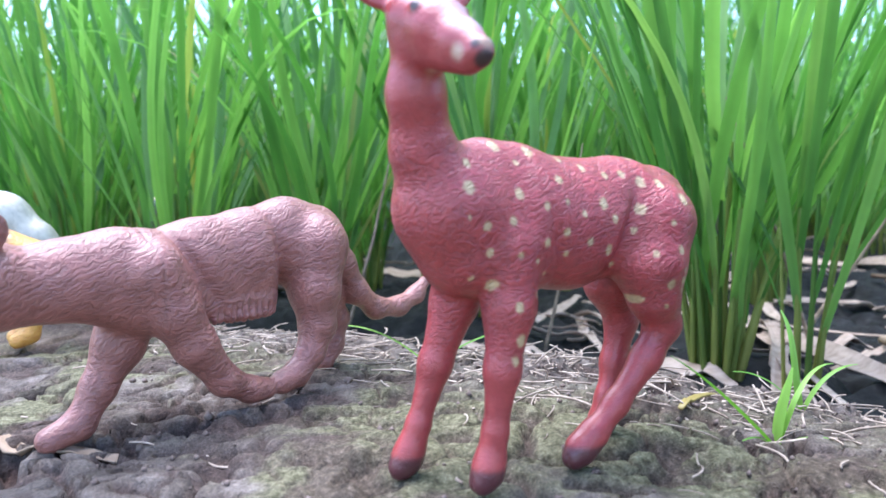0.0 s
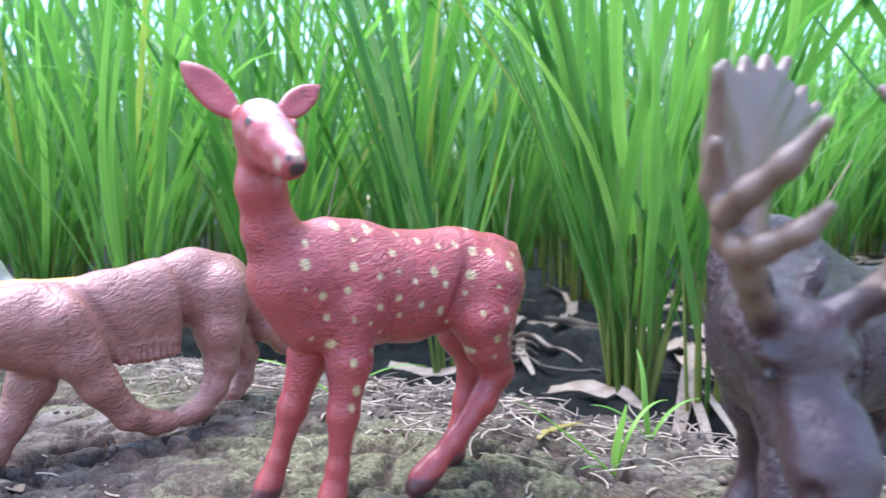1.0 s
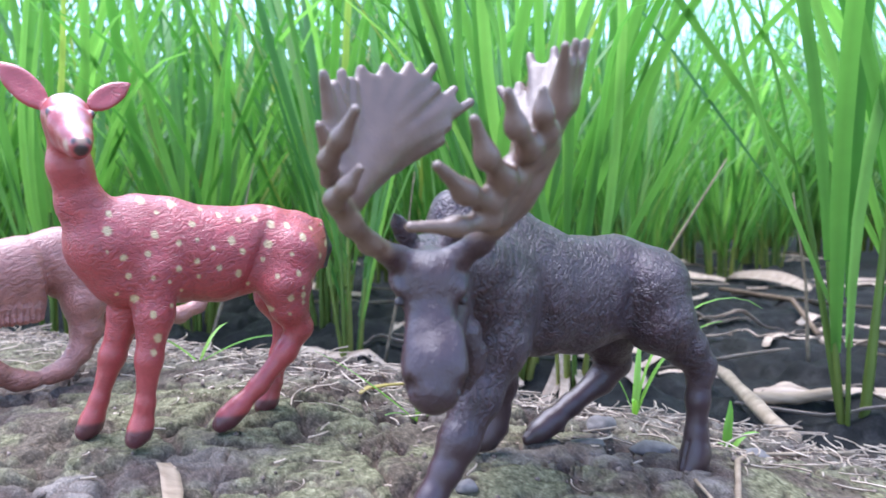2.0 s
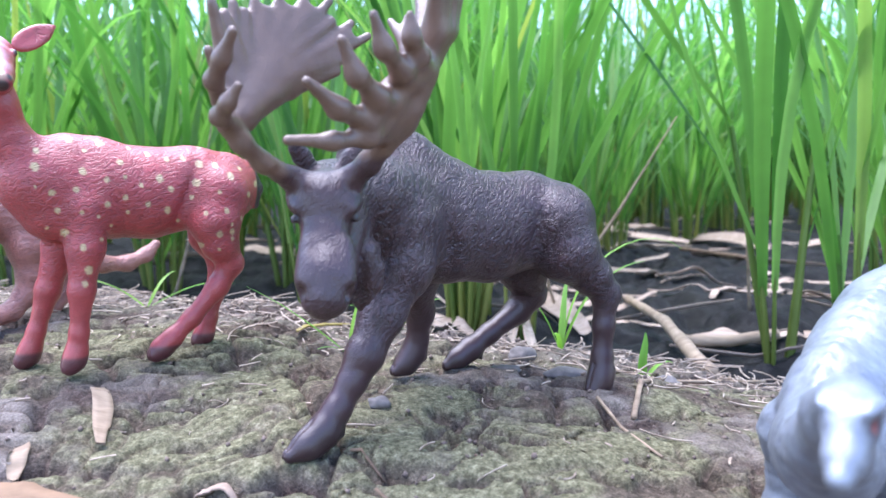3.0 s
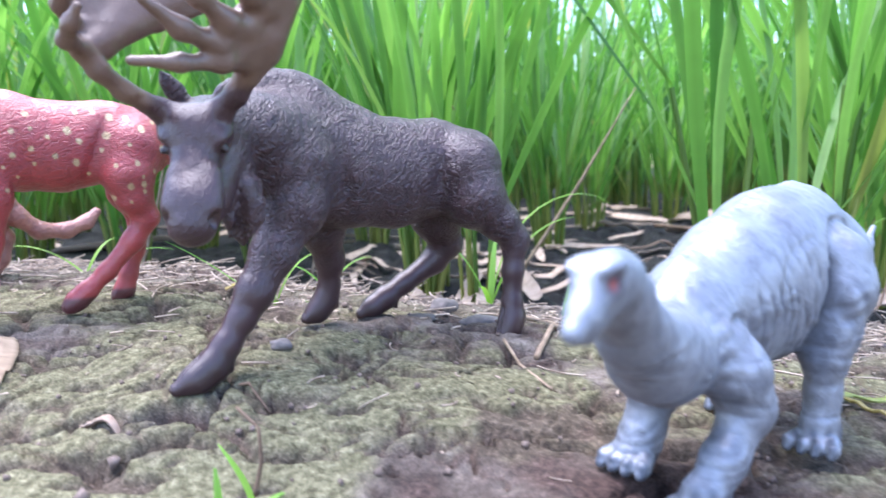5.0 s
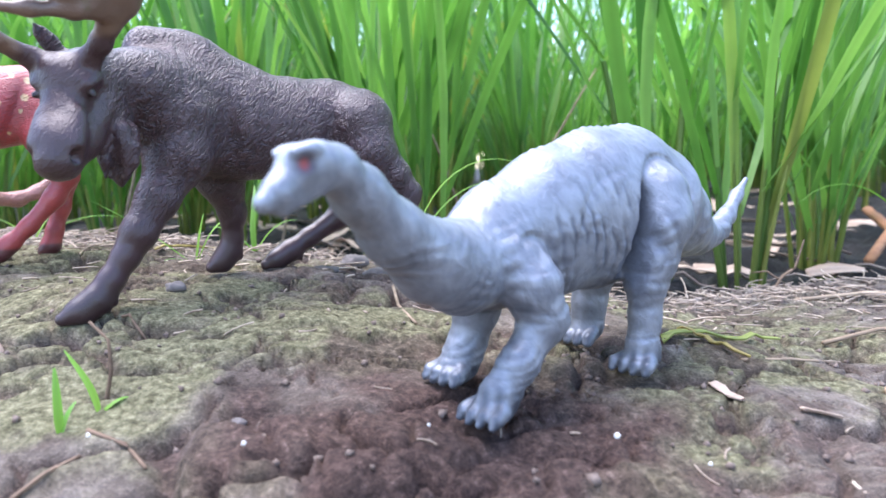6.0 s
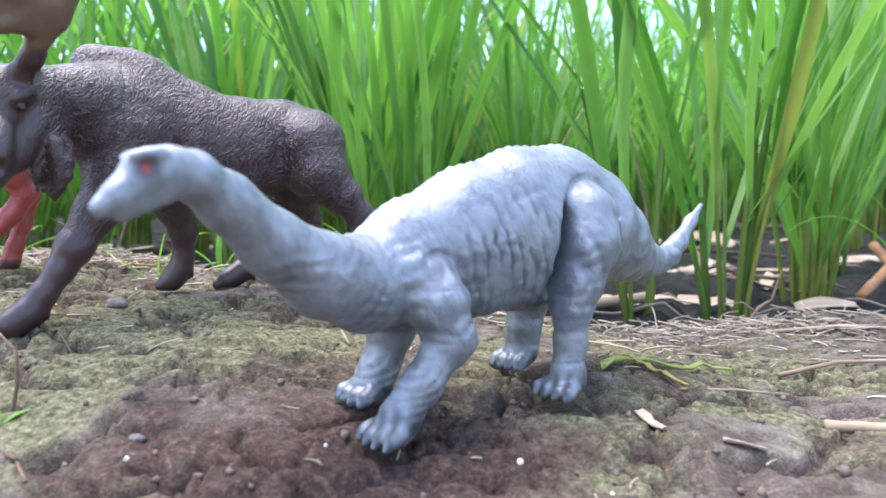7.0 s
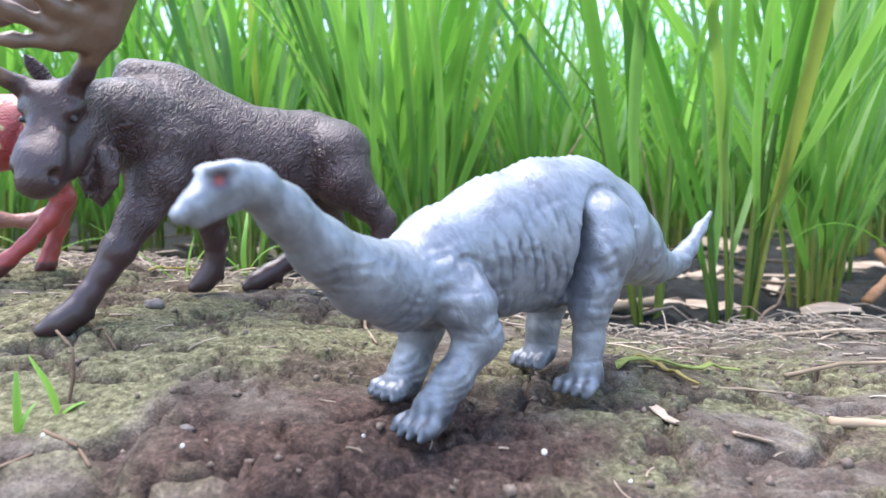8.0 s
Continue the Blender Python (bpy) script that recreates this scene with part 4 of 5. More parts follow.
        crease = 0.0042 * np.exp(-((x - 0.0215 - 0.12 * (z - 0.045)) / 0.0014) ** 2) * step(0.026, 0.032, z) * (1 - step(0.058, 0.066, z)) * (y < -0.009)
        over = 0.0013 * np.exp(-((np.hypot(x - 0.0345, z - 0.0590) - 0.0112) / 0.0012) ** 2) * (z > 0.058) * (y < -0.009)
        arm = 0.0011 * np.exp(-((np.hypot(x + 0.0215, z - 0.0400) - 0.0105) / 0.0013) ** 2) * (z > 0.036) * (x > -0.026) * (y < -0.006)
        hind = 0.0018 * np.exp(-((x - 0.0445) / 0.0016) ** 2) * step(0.030, 0.036, z) * (1 - step(0.054, 0.062, z)) * (y < -0.009)
        return crease + over + arm + hind + rib + arc + neck + leg + ridge + 0.0003 * (fbm(x * 300, z * 300, 2, 15) - 0.5)

    c.relief(wrinkles)

    def paint(u, v, z):
        n = fbm(u * 240 + z * 90, z * 200 + v * 160, 4, 4, 0.65)
        col = np.tile([0.25, 0.272, 0.312], (len(u), 1))
        col = lay(col, step(0.46, 0.70, n) * 0.5, (0.19, 0.205, 0.24))
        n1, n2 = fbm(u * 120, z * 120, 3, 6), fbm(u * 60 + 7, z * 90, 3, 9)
        # Folds and the hind leg's crease painted dark, as wash and as shade.
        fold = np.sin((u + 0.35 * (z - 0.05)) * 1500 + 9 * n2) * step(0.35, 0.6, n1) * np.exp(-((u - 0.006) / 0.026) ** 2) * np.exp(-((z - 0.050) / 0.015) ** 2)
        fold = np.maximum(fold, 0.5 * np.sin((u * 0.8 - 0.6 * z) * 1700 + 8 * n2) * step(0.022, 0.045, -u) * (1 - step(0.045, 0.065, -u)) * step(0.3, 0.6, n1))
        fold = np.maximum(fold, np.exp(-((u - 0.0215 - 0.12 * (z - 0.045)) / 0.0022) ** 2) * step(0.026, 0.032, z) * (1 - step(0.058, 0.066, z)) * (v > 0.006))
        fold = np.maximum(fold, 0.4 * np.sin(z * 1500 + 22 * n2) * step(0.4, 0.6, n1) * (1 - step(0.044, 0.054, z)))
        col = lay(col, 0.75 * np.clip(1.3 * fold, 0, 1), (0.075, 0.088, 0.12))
        low = np.sin(v * 1400 + u * 900) * 0.5 + 0.5
        col = lay(col, 0.75 * (1 - step(0.012, 0.016, z)) * low, (0.05, 0.06, 0.08))
        eye = blobs(u, v, z, [(-0.0952, 0.0300, 0.0696, 0.0010), (-0.0952, 0.0226, 0.0696, 0.0010)], 0.0005)
        ring = blobs(u, v, z, [(-0.0950, 0.0302, 0.0696, 0.0022), (-0.0950, 0.0224, 0.0696, 0.0022)], 0.001)
        col = lay(col, 0.8 * ring, (0.07, 0.06, 0.08))
        return lay(col, 0.8 * eye, (0.34, 0.06, 0.05))

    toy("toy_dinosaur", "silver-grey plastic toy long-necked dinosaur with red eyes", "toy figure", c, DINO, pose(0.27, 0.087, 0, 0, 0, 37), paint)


DEER = toy_material("deer_plastic", 0.34, (330, 900, 1300), 16, 0.8, 0.00045, 0.6, 0.5, 0.0, 330, 0.12)
PUMA = toy_material("puma_plastic", 0.40, (200, 520, 800), 18, 0.8, 0.0005, 0.55, 0.4, 0.0, 260, 0.06)
MOOSE = toy_material("moose_plastic", 0.36, (250, 760, 1080), 54, 1.0, 0.0008, 0.55, 1.0, 0.0, 330, 0.12, 0.2)
DINO = toy_material("dinosaur_plastic", 0.50, (420, 320, 200), 20, 0.6, 0.00022, 0.5, 0.3, 0.45, 0.0, 0.0, 0.05)
build_deer()
build_puma()
build_moose()
build_dinosaur()

# ---- rice ----


def blade(rng, length, width, lean, droop, twist, rise=0.0, segs=9, fold=0.25):
    """A folded leaf blade from the origin: verts, faces and the paint along it. lean: degrees off the upright at its foot; droop: degrees that it bends by its tip."""
    v, f, p = [], [], []
    x = z = 0.0
    wob = rng.uniform(-0.035, 0.035) * length
    for i in range(segs + 1):
        t = i / segs
        a = radians(lean + droop * t ** 1.8)
        w = width * 0.5 * min(1, 0.55 + 2.2 * t) * (1 - t ** 3.2) + 0.0003
        tw = twist * t
        cx, cy = math.cos(tw), math.sin(tw)
        side = wob * math.sin(t * 5)
        for s in (-1, 0, 1):
            off = fold * w if s == 0 else 0
            v.append((x - off * math.cos(a) + s * w * cy * 0.5, s * w * cx + side, z + rise + off * math.sin(a)))
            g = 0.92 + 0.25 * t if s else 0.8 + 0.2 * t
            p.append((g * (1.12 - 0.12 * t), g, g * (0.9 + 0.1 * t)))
        if i:
            k = 3 * i
            f += [(k - 3, k - 2, k + 1, k), (k - 2, k - 1, k + 2, k + 1)]
        x += math.sin(a) * length / segs
        z += math.cos(a) * length / segs
    return np.array(v), f, np.array(p)


def stalk(rng, length, r, lean, sides=6, segs=4):
    """A leaf sheath: a jointed tapered tube."""
    v, f, p = [], [], []
    for i in range(segs + 1):
        t = i / segs
        x = math.sin(radians(lean)) * length * t
        rr = r * (1.05 - 0.45 * t) * (1.0 + 0.12 * (i % 2))
        for k in range(sides):
            a = 2 * math.pi * k / sides
            v.append((x + rr * math.cos(a), rr * 0.8 * math.sin(a), length * t))
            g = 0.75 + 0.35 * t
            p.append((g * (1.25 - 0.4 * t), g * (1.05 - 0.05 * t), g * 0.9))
        if i:
            b = sides * i
            f += [(b - sides + k, b - sides + (k + 1) % sides, b + (k + 1) % sides, b + k) for k in range(sides)]
    return np.array(v), f, np.array(p)


class Heap:
    """Many small pieces gathered into one mesh."""

    def __init__(self):
        self.v, self.f, self.p, self.n = [], [], [], 0

    def add(self, v, f, p, m):
        self.v.append(np.asarray(v) @ np.array(m.to_3x3()).T + np.array(m.translation))
        self.f += [tuple(i + self.n for i in q) for q in f]
        self.p.append(p)
        self.n += len(v)

    def mesh(self, name, mat):
        return mesh_from(name, np.concatenate(self.v), self.f, mat, True, np.concatenate(self.p))


rng = random.Random(7)
LEAVES = []
for i in range(18):
    v, f, p = blade(rng, rng.uniform(0.34, 0.62), rng.uniform(0.0050, 0.0095), rng.uniform(2, 26), rng.choice([8, 14, 24, 40, 65, 100]), rng.uniform(-1.2, 1.2), segs=10)
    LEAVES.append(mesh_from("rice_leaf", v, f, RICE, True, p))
STALKS = []
for i in range(6):
    v, f, p = stalk(rng, 0.2, rng.uniform(0.0020, 0.0031), 0)
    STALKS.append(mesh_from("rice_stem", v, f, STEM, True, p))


def rice_plant(x, y, stems, spread, seed, height=1.0):
    r = random.Random(seed)
    base = thing("rice_plant", "clump of tall green rice rooted in wet paddy mud", "rice plant", pose(x, y, gz(x, y) - 0.004), "rice plants beside the bank")
    for i in range(stems):
        a, d = r.uniform(0, 2 * math.pi), spread * math.sqrt(r.random())
        ln, lean = r.uniform(0.08, 0.17) * height, 1 + 13 * d / spread * r.random()
        out = math.degrees(a) + r.uniform(-30, 30)
        m = pose(d * math.cos(a), d * math.sin(a), 0, 0, 0, out)
        sc = r.uniform(0.75, 1.25)
        part("stem", r.choice(STALKS), base, "", m @ Matrix.LocRotScale(None, Euler((0, radians(lean), 0)), (sc, sc, ln / 0.2)))
        for k in range(r.choice([2, 3, 3])):
            h = ln * (0.45 + 0.27 * k)
            foot = m @ Vector((math.sin(radians(lean)) * h, 0, h))
            s = r.uniform(0.8, 1.15) * height
            part("leaf", r.choice(LEAVES), base, "", Matrix.LocRotScale(foot, Euler((radians(r.uniform(-5, 5)), radians(lean * 0.7 + r.uniform(-2, 5)), radians(out + r.uniform(-70, 70)))), (s, s, s)))
    return base


NEAR = [(0.215, 0.52, 26, 0.020), (0.413, 0.88, 20, 0.022), (0.070, 0.60, 6, 0.012), (0.252, 0.475, 5, 0.012), (0.405, 0.362, 4, 0.008), (0.470, 0.372, 9, 0.014),
        (0.58, 0.465, 16, 0.020), (0.735, 0.70, 18, 0.022), (-0.114, 0.74, 20, 0.02), (0.035, 0.74, 18, 0.02), (0.55, 1.17, 20, 0.026), (0.16, 0.95, 20, 0.022), (0.79, 1.39, 22, 0.036), (1.00, 1.60, 20, 0.034),
        (-0.24, 0.70, 14, 0.03), (-0.42, 0.85, 20, 0.022), (0.93, 0.93, 18, 0.022), (-0.33, 0.98, 18, 0.022), (-0.58, 1.02, 18, 0.022), (-0.10, 1.02, 18, 0.022)]
for i, (x, y, n, s) in enumerate(NEAR):
    rice_plant(x, y, n, s, 100 + i)


def rice_field():
    r = random.Random(31)
    heap, reeds = Heap(), Heap()
    kit = [blade(r, r.uniform(0.36, 0.66), r.uniform(0.006, 0.0105), r.uniform(2, 30), r.choice([8, 16, 26, 42, 70, 105]), r.uniform(-1.2, 1.2), segs=6) for _ in range(24)]
    tubes = [stalk(r, r.uniform(0.08, 0.18), r.uniform(0.0025, 0.0045), r.uniform(0, 7), 5, 3) for _ in range(10)]
    y = 1.08
    row = 0
    while y < 5.6:
        x = -3.1 + 0.06 * (row % 2)
        while x < 4.1:
            cx, cy = x + r.uniform(-0.05, 0.05), y + r.uniform(-0.05, 0.05)
            if 0.45 < cx < 1.2 and cy < 1.7:
                x += r.uniform(0.22, 0.30)
                continue
            cz = MUD_Z - 0.004
            n = 22 if 0.3 < cx < 1.9 and y < 2.8 else 13 if y < 2.2 else 12
            for k in range(n):
                a, d = r.uniform(0, 6.28), 0.034 * math.sqrt(r.random())
                out = r.uniform(0, 360)
                m = pose(cx + d * math.cos(a), cy + d * math.sin(a), cz, 0, 0, out)
                if y < 6:
                    reeds.add(*r.choice(tubes), m)
                for j in range(2):
                    s = r.uniform(0.9, 1.35)
                    heap.add(*r.choice(kit), Matrix.LocRotScale((cx + d * math.cos(a), cy + d * math.sin(a), cz + r.uniform(0.03, 0.15)), Euler((0, radians(r.uniform(-3, 6)), radians(r.uniform(0, 360)))), (s, s, s)))
            x += r.uniform(0.22, 0.30)
        y += r.uniform(0.22, 0.28)
        row += 1
    field = thing("rice_field", "dense stand of tall bright green rice", "rice field", kind="stuff")
    tagged(part("leaves", heap.mesh("field_leaves", RICE_FAR), field), kind="stuff")
    tagged(part("stems", reeds.mesh("field_stems", STEM_FAR), field), kind="stuff")


rice_field()

# ---- litter, sprouts and stones ----


def dry_leaf(x0, y0, x1, y1, width, lift=0.003, cup=0.5, group="dry leaves on the mud", label="curled pale dry rice leaf lying on wet mud", mat=None):
    """A withered blade between two places on the ground, cupped along its length, with a thickness of its own."""
    z0, z1 = gz(x0, y0), gz(x1, y1)
    n = 12
    d = Vector((x1 - x0, y1 - y0, 0))
    ln = d.length
    side = Vector((-d.y, d.x, 0)).normalized()
    r = random.Random(int(x0 * 9999 + y1 * 777))
    ph, amp, roll = r.uniform(0, 6), r.uniform(0.02, 0.07) * ln, r.uniform(-0.6, 0.6)
    v, f = [], []
    for i in range(n + 1):
        t = i / n
        w = 0.5 * width * (0.35 + 0.65 * math.sin(math.pi * min(1, 0.18 + 0.8 * t)))
        cx, cy = x0 + d.x * t, y0 + d.y * t
        base = max(z0 + (z1 - z0) * t, gz(cx, cy)) + lift + 0.35 * amp * math.sin(ph + 4 * t)
        c = Vector((cx, cy, 0)) + side * amp * math.sin(ph * 2 + 3 * t)
        for top in (1, 0):
            for k in (-1, -0.4, 0.4, 1):
                h = cup * w * k * k + roll * w * k + (0.0007 if top else 0)
                q = c + side * w * k
                v.append((q.x, q.y, max(base + h, gz(q.x, q.y) + 0.0006)))
        if i:
            a, b = 8 * (i - 1), 8 * i
            for k in range(3):
                f += [(a + k, a + k + 1, b + k + 1, b + k), (a + 4 + k + 1, a + 4 + k, b + 4 + k, b + 4 + k + 1)]
            f += [(a + 3, a + 7, b + 7, b + 3), (a + 4, a, b, b + 4)]
    f += [(0, 4, 5, 1), (1, 5, 6, 2), (2, 6, 7, 3)]
    return tagged(new("dry_leaf", mesh_from("dry_leaf", v, f, mat or DRYLEAF)), label, "dry leaf", group)


def rod(points, radii, mat, name, sides=8):
    """A bent tapered rod through a few places."""
    v, f = [], []
    pts = [Vector(p) for p in points]
    rings = []
    for i in range(len(pts) - 1):
        for k in range(4):
            t = k / 4
            rings.append((pts[i].lerp(pts[i + 1], t), radii[i] + (radii[i + 1] - radii[i]) * t))
    rings.append((pts[-1], radii[-1]))
    for i, (p, r) in enumerate(rings):
        d = (rings[min(i + 1, len(rings) - 1)][0] - rings[max(i - 1, 0)][0]).normalized()
        a = d.orthogonal().normalized()
        b = d.cross(a)
        for k in range(sides):
            w = 2 * math.pi * k / sides
            q = p + (a * math.cos(w) + b * math.sin(w)) * r * (1 + 0.12 * math.sin(3.1 * i + 2 * k))
            v.append(tuple(q))
        if i:
            o = sides * i
            f += [(o - sides + k, o - sides + (k + 1) % sides, o + (k + 1) % sides, o + k) for k in range(sides)]
    f += [tuple(range(sides))[::-1], tuple(range(len(v) - sides, len(v)))]
    return mesh_from(name, v, f, mat)


def stick(name, places, r0, r1, label, mat, category="stick", lift=0.0):
    n = len(places)
    pts = [(x, y, gz(x, y) + r0 + lift + (z if z else 0)) for x, y, z in places]
    return tagged(new(name, rod(pts, [r0 + (r1 - r0) * i / (n - 1) for i in range(n)], mat, name)), label, category)


def stone(x, y, rx, ry, rz, seed, turn=0, label="small grey stone half sunk in the mud", mat=None):
    bm = bmesh.new()
    bmesh.ops.create_icosphere(bm, subdivisions=3, radius=1)
    for q in bm.verts:
        k = 1 + 0.28 * (noise.noise(q.co * 1.3 + Vector((seed, 0, 0))) + 0.4 * noise.noise(q.co * 3.1 + Vector((0, seed, 0))))
        q.co = Vector((q.co.x * rx, q.co.y * ry, q.co.z * rz)) * k
    me = bpy.data.meshes.new("stone")
    bm.to_mesh(me)
    bm.free()
    me.materials.append(mat or STONE)
    me.polygons.foreach_set("use_smooth", [True] * len(me.polygons))
    ob = new("stone", me)
    ob.matrix_basis = pose(x, y, gz(x, y) + 0.35 * rz, 0, 0, turn)
    return tagged(ob, label, "stone", "stones on the bank")


def sprout(x, y, leaves, label, seed):
    """leaves: (azimuth, length, width, lean, droop)"""
    r = random.Random(seed)
    base = thing("grass_sprout", label, "grass", pose(x, y, gz(x, y) - 0.001))
    for az, ln, w, lean, droop in leaves:
        v, f, p = blade(r, ln, w, lean, droop, r.uniform(-0.4, 0.4), segs=12, fold=0.35)
        part("leaf", mesh_from("sprout_leaf", v, f, SPROUT, True, p), base, "", pose(0, 0, 0, 0, 0, az))
    return base


# withered leaves between the rice rows
for row in ((0.19, 0.80, 0.31, 0.775, 0.016), (0.30, 0.79, 0.27, 0.71, 0.012), (0.149, 0.76, 0.158, 0.60, 0.010), (0.151, 0.545, 0.215, 0.485, 0.019),
            (0.262, 0.53, 0.20, 0.335, 0.007), (0.262, 0.48, 0.215, 0.32, 0.009), (0.345, 0.78, 0.31, 0.60, 0.011), (0.29, 0.63, 0.275, 0.52, 0.014),
            (0.18, 0.86, 0.265, 0.74, 0.010), (0.27, 1.10, 0.226, 0.84, 0.016), (0.42, 1.08, 0.45, 0.99, 0.014), (0.386, 0.86, 0.41, 0.80, 0.012),
            (0.258, 1.25, 0.29, 1.08, 0.018), (0.67, 1.40, 0.72, 1.24, 0.030), (0.80, 1.35, 0.77, 1.06, 0.030), (0.315, 0.64, 0.285, 0.42, 0.022),
            (0.46, 0.58, 0.55, 0.66, 0.010)):
    dry_leaf(*row)
for row in ((0.347, 0.545, 0.40, 0.525, 0.010), (0.47, 0.82, 0.545, 0.80, 0.013), (0.38, 0.43, 0.43, 0.44, 0.009), (0.31, 0.95, 0.27, 0.76, 0.022),
            (0.29, 0.66, 0.22, 0.38, 0.012), (0.25, 0.50, 0.34, 0.64, 0.010), (0.35, 0.60, 0.385, 0.63, 0.009), (0.37, 0.82, 0.375, 0.76, 0.010),
            (-0.28, 1.35, -0.05, 1.20, 0.020), (-0.45, 1.25, -0.36, 1.12, 0.022), (-0.30, 0.95, -0.12, 0.98, 0.022), (-0.10, 1.10, 0.06, 1.05, 0.016),
            (0.56, 0.62, 0.66, 0.60, 0.012), (0.62, 0.80, 0.70, 0.86, 0.018), (0.80, 0.80, 0.92, 0.82, 0.016), (0.02, 0.62, 0.12, 0.58, 0.010),
            (-0.02, 0.56, 0.06, 0.50, 0.009), (0.54, 1.15, 0.66, 1.20, 0.022), (0.86, 1.10, 0.98, 1.06, 0.022)):
    dry_leaf(*row)
r = random.Random(77)
for i in range(34):
    x, y = r.uniform(0.06, 0.62), r.uniform(0.36, 0.78)
    a, ln = r.uniform(-0.9, 0.9), r.uniform(0.04, 0.13)
    dry_leaf(x, y, x + ln * math.cos(a), y + ln * math.sin(a), r.uniform(0.004, 0.012), 0.005)
for i in range(60):
    y = r.uniform(0.62, 2.2)
    x = r.uniform(-0.65 * y, 0.85 * y + 0.1)
    a, ln = r.uniform(-0.7, 0.7), r.uniform(0.06, 0.20)
    dry_leaf(x, y, x + ln * math.cos(a), y + ln * math.sin(a), r.uniform(0.007, 0.018))

stick("stick", [(0.384, 0.60, 0.012), (0.35, 0.42, 0.016), (0.314, 0.268, 0.0)], 0.0038, 0.0046, "smooth pale straw-coloured dry cane leaning on the bank's edge", STRAW)
stick("stick", [(0.345, 0.385, 0.004), (0.385, 0.392, 0.003), (0.425, 0.398, 0.004)], 0.0042, 0.0040, "pale dry cane lying on the wet mud", STRAW)
stick("stick", [(0.237, 0.205, 0.001), (0.270, 0.224, 0.002), (0.335, 0.252, 0.001)], 0.0011, 0.0008, "thin pale dry stalk lying along the bank", STRAW)
stick("twig", [(0.234, 0.160, 0), (0.246, 0.186, 0.001), (0.268, 0.218, 0)], 0.0012, 0.0010, "crooked pale root on the bank", STRAW, "twig")
stick("twig", [(0.377, 0.091, 0.001), (0.395, 0.086, 0.001), (0.425, 0.078, 0)], 0.0019, 0.0017, "short pale round dry stalk on the mossy mud", STRAW, "twig")
stick("twig", [(0.60, 0.98, 0.01), (0.64, 0.85, 0.01), (0.60, 0.72, 0)], 0.003, 0.0035, "long brown twig across the wet mud", TWIG, "twig")
stick("twig", [(0.86, 0.80, 0.02), (0.72, 0.56, 0.008), (0.60, 0.42, 0.002)], 0.006, 0.004, "rust-brown broken stem leaning in the mud", dry_material("rust_stem", (0.22, 0.09, 0.04), (0.46, 0.24, 0.12)), "twig")
for pts, r0 in (([(0.394, 0.151, 0), (0.42, 0.156, 0.001), (0.455, 0.158, 0)], 0.0010), ([(0.341, 0.112, 0), (0.365, 0.124, 0.001), (0.390, 0.134, 0)], 0.0007),
                ([(0.43, 0.232, 0), (0.47, 0.236, 0.001), (0.52, 0.228, 0)], 0.0011), ([(0.224, 0.172, 0), (0.226, 0.150, 0), (0.232, 0.128, 0)], 0.0007),
                ([(0.131, 0.128, 0), (0.137, 0.123, 0.0005), (0.144, 0.118, 0)], 0.0006), ([(0.165, 0.140, 0), (0.167, 0.131, 0.0005), (0.172, 0.122, 0)], 0.0006),
                ([(0.149, 0.060, 0), (0.160, 0.055, 0.001), (0.168, 0.045, 0)], 0.0006), ([(0.140, 0.040, 0), (0.145, 0.046, 0.0005), (0.150, 0.053, 0)], 0.0006)):
    stick("twig", pts, r0, 0.7 * r0, "thin bent dry root lying on the mud", STRAW if r0 > 0.0006 else TWIG, "twig")
fork = thing("twig", "thin dark forked twig standing out of the bank's edge", "twig", pose(0.435, 0.268, gz(0.435, 0.268)))
part("stem", rod([(0, 0, -0.002), (0.012, 0.008, 0.010), (0.022, 0.012, 0.014), (0.028, 0.014, 0.030)], [0.0011, 0.0009, 0.0008, 0.0004], TWIG, "twig_stem"), fork)
part("side_shoot", rod([(0.010, 0.007, 0.008), (0.004, 0.010, 0.013), (-0.004, 0.012, 0.012)], [0.0007, 0.0005, 0.0003], TWIG, "twig_shoot"), fork)

for foot, tip, r0 in (((0.306, 0.55), (0.228, 0.55, 0.180), 0.0016), ((0.308, 0.60), (0.430, 0.60, 0.165), 0.0020), ((0.10, 0.62), (0.13, 0.60, 0.15), 0.0016), ((-0.08, 0.66), (-0.03, 0.65, 0.16), 0.0018), ((0.47, 0.52), (0.44, 0.50, 0.13), 0.0016)):
    z0 = gz(*foot)
    pts = [(foot[0], foot[1], z0 - 0.002), (0.5 * (foot[0] + tip[0]) + 0.004, 0.5 * (foot[1] + tip[1]), 0.5 * (z0 + tip[2])), tip]
    tagged(new("dry_straw", rod(pts, [r0, 0.8 * r0, 0.3 * r0], STRAW, "dry_straw")), "thin tan withered rice straw leaning out of the mud", "dry straw", "withered straws among the rice")

dry_leaf(0.037, 0.176, 0.058, 0.138, 0.0066, 0.0008, 0.1, "chips on the bank", "pale splintered chip of dry reed on the mud", STRAW)
dry_leaf(0.031, 0.139, 0.036, 0.125, 0.0060, 0.0008, 0.1, "chips on the bank", "pale splintered chip of dry reed on the mud", STRAW)
dry_leaf(0.022, 0.114, 0.064, 0.109, 0.0075, 0.0005, 0.7, "chips on the bank", "rolled tan dry leaf sheath on the mud", dry_material("tan_sheath", (0.16, 0.10, 0.055), (0.34, 0.22, 0.13)))
dry_leaf(0.091, 0.115, 0.104, 0.109, 0.0030, 0.0004, 0.5, "chips on the bank", "small rolled dry leaf scrap on the mud")
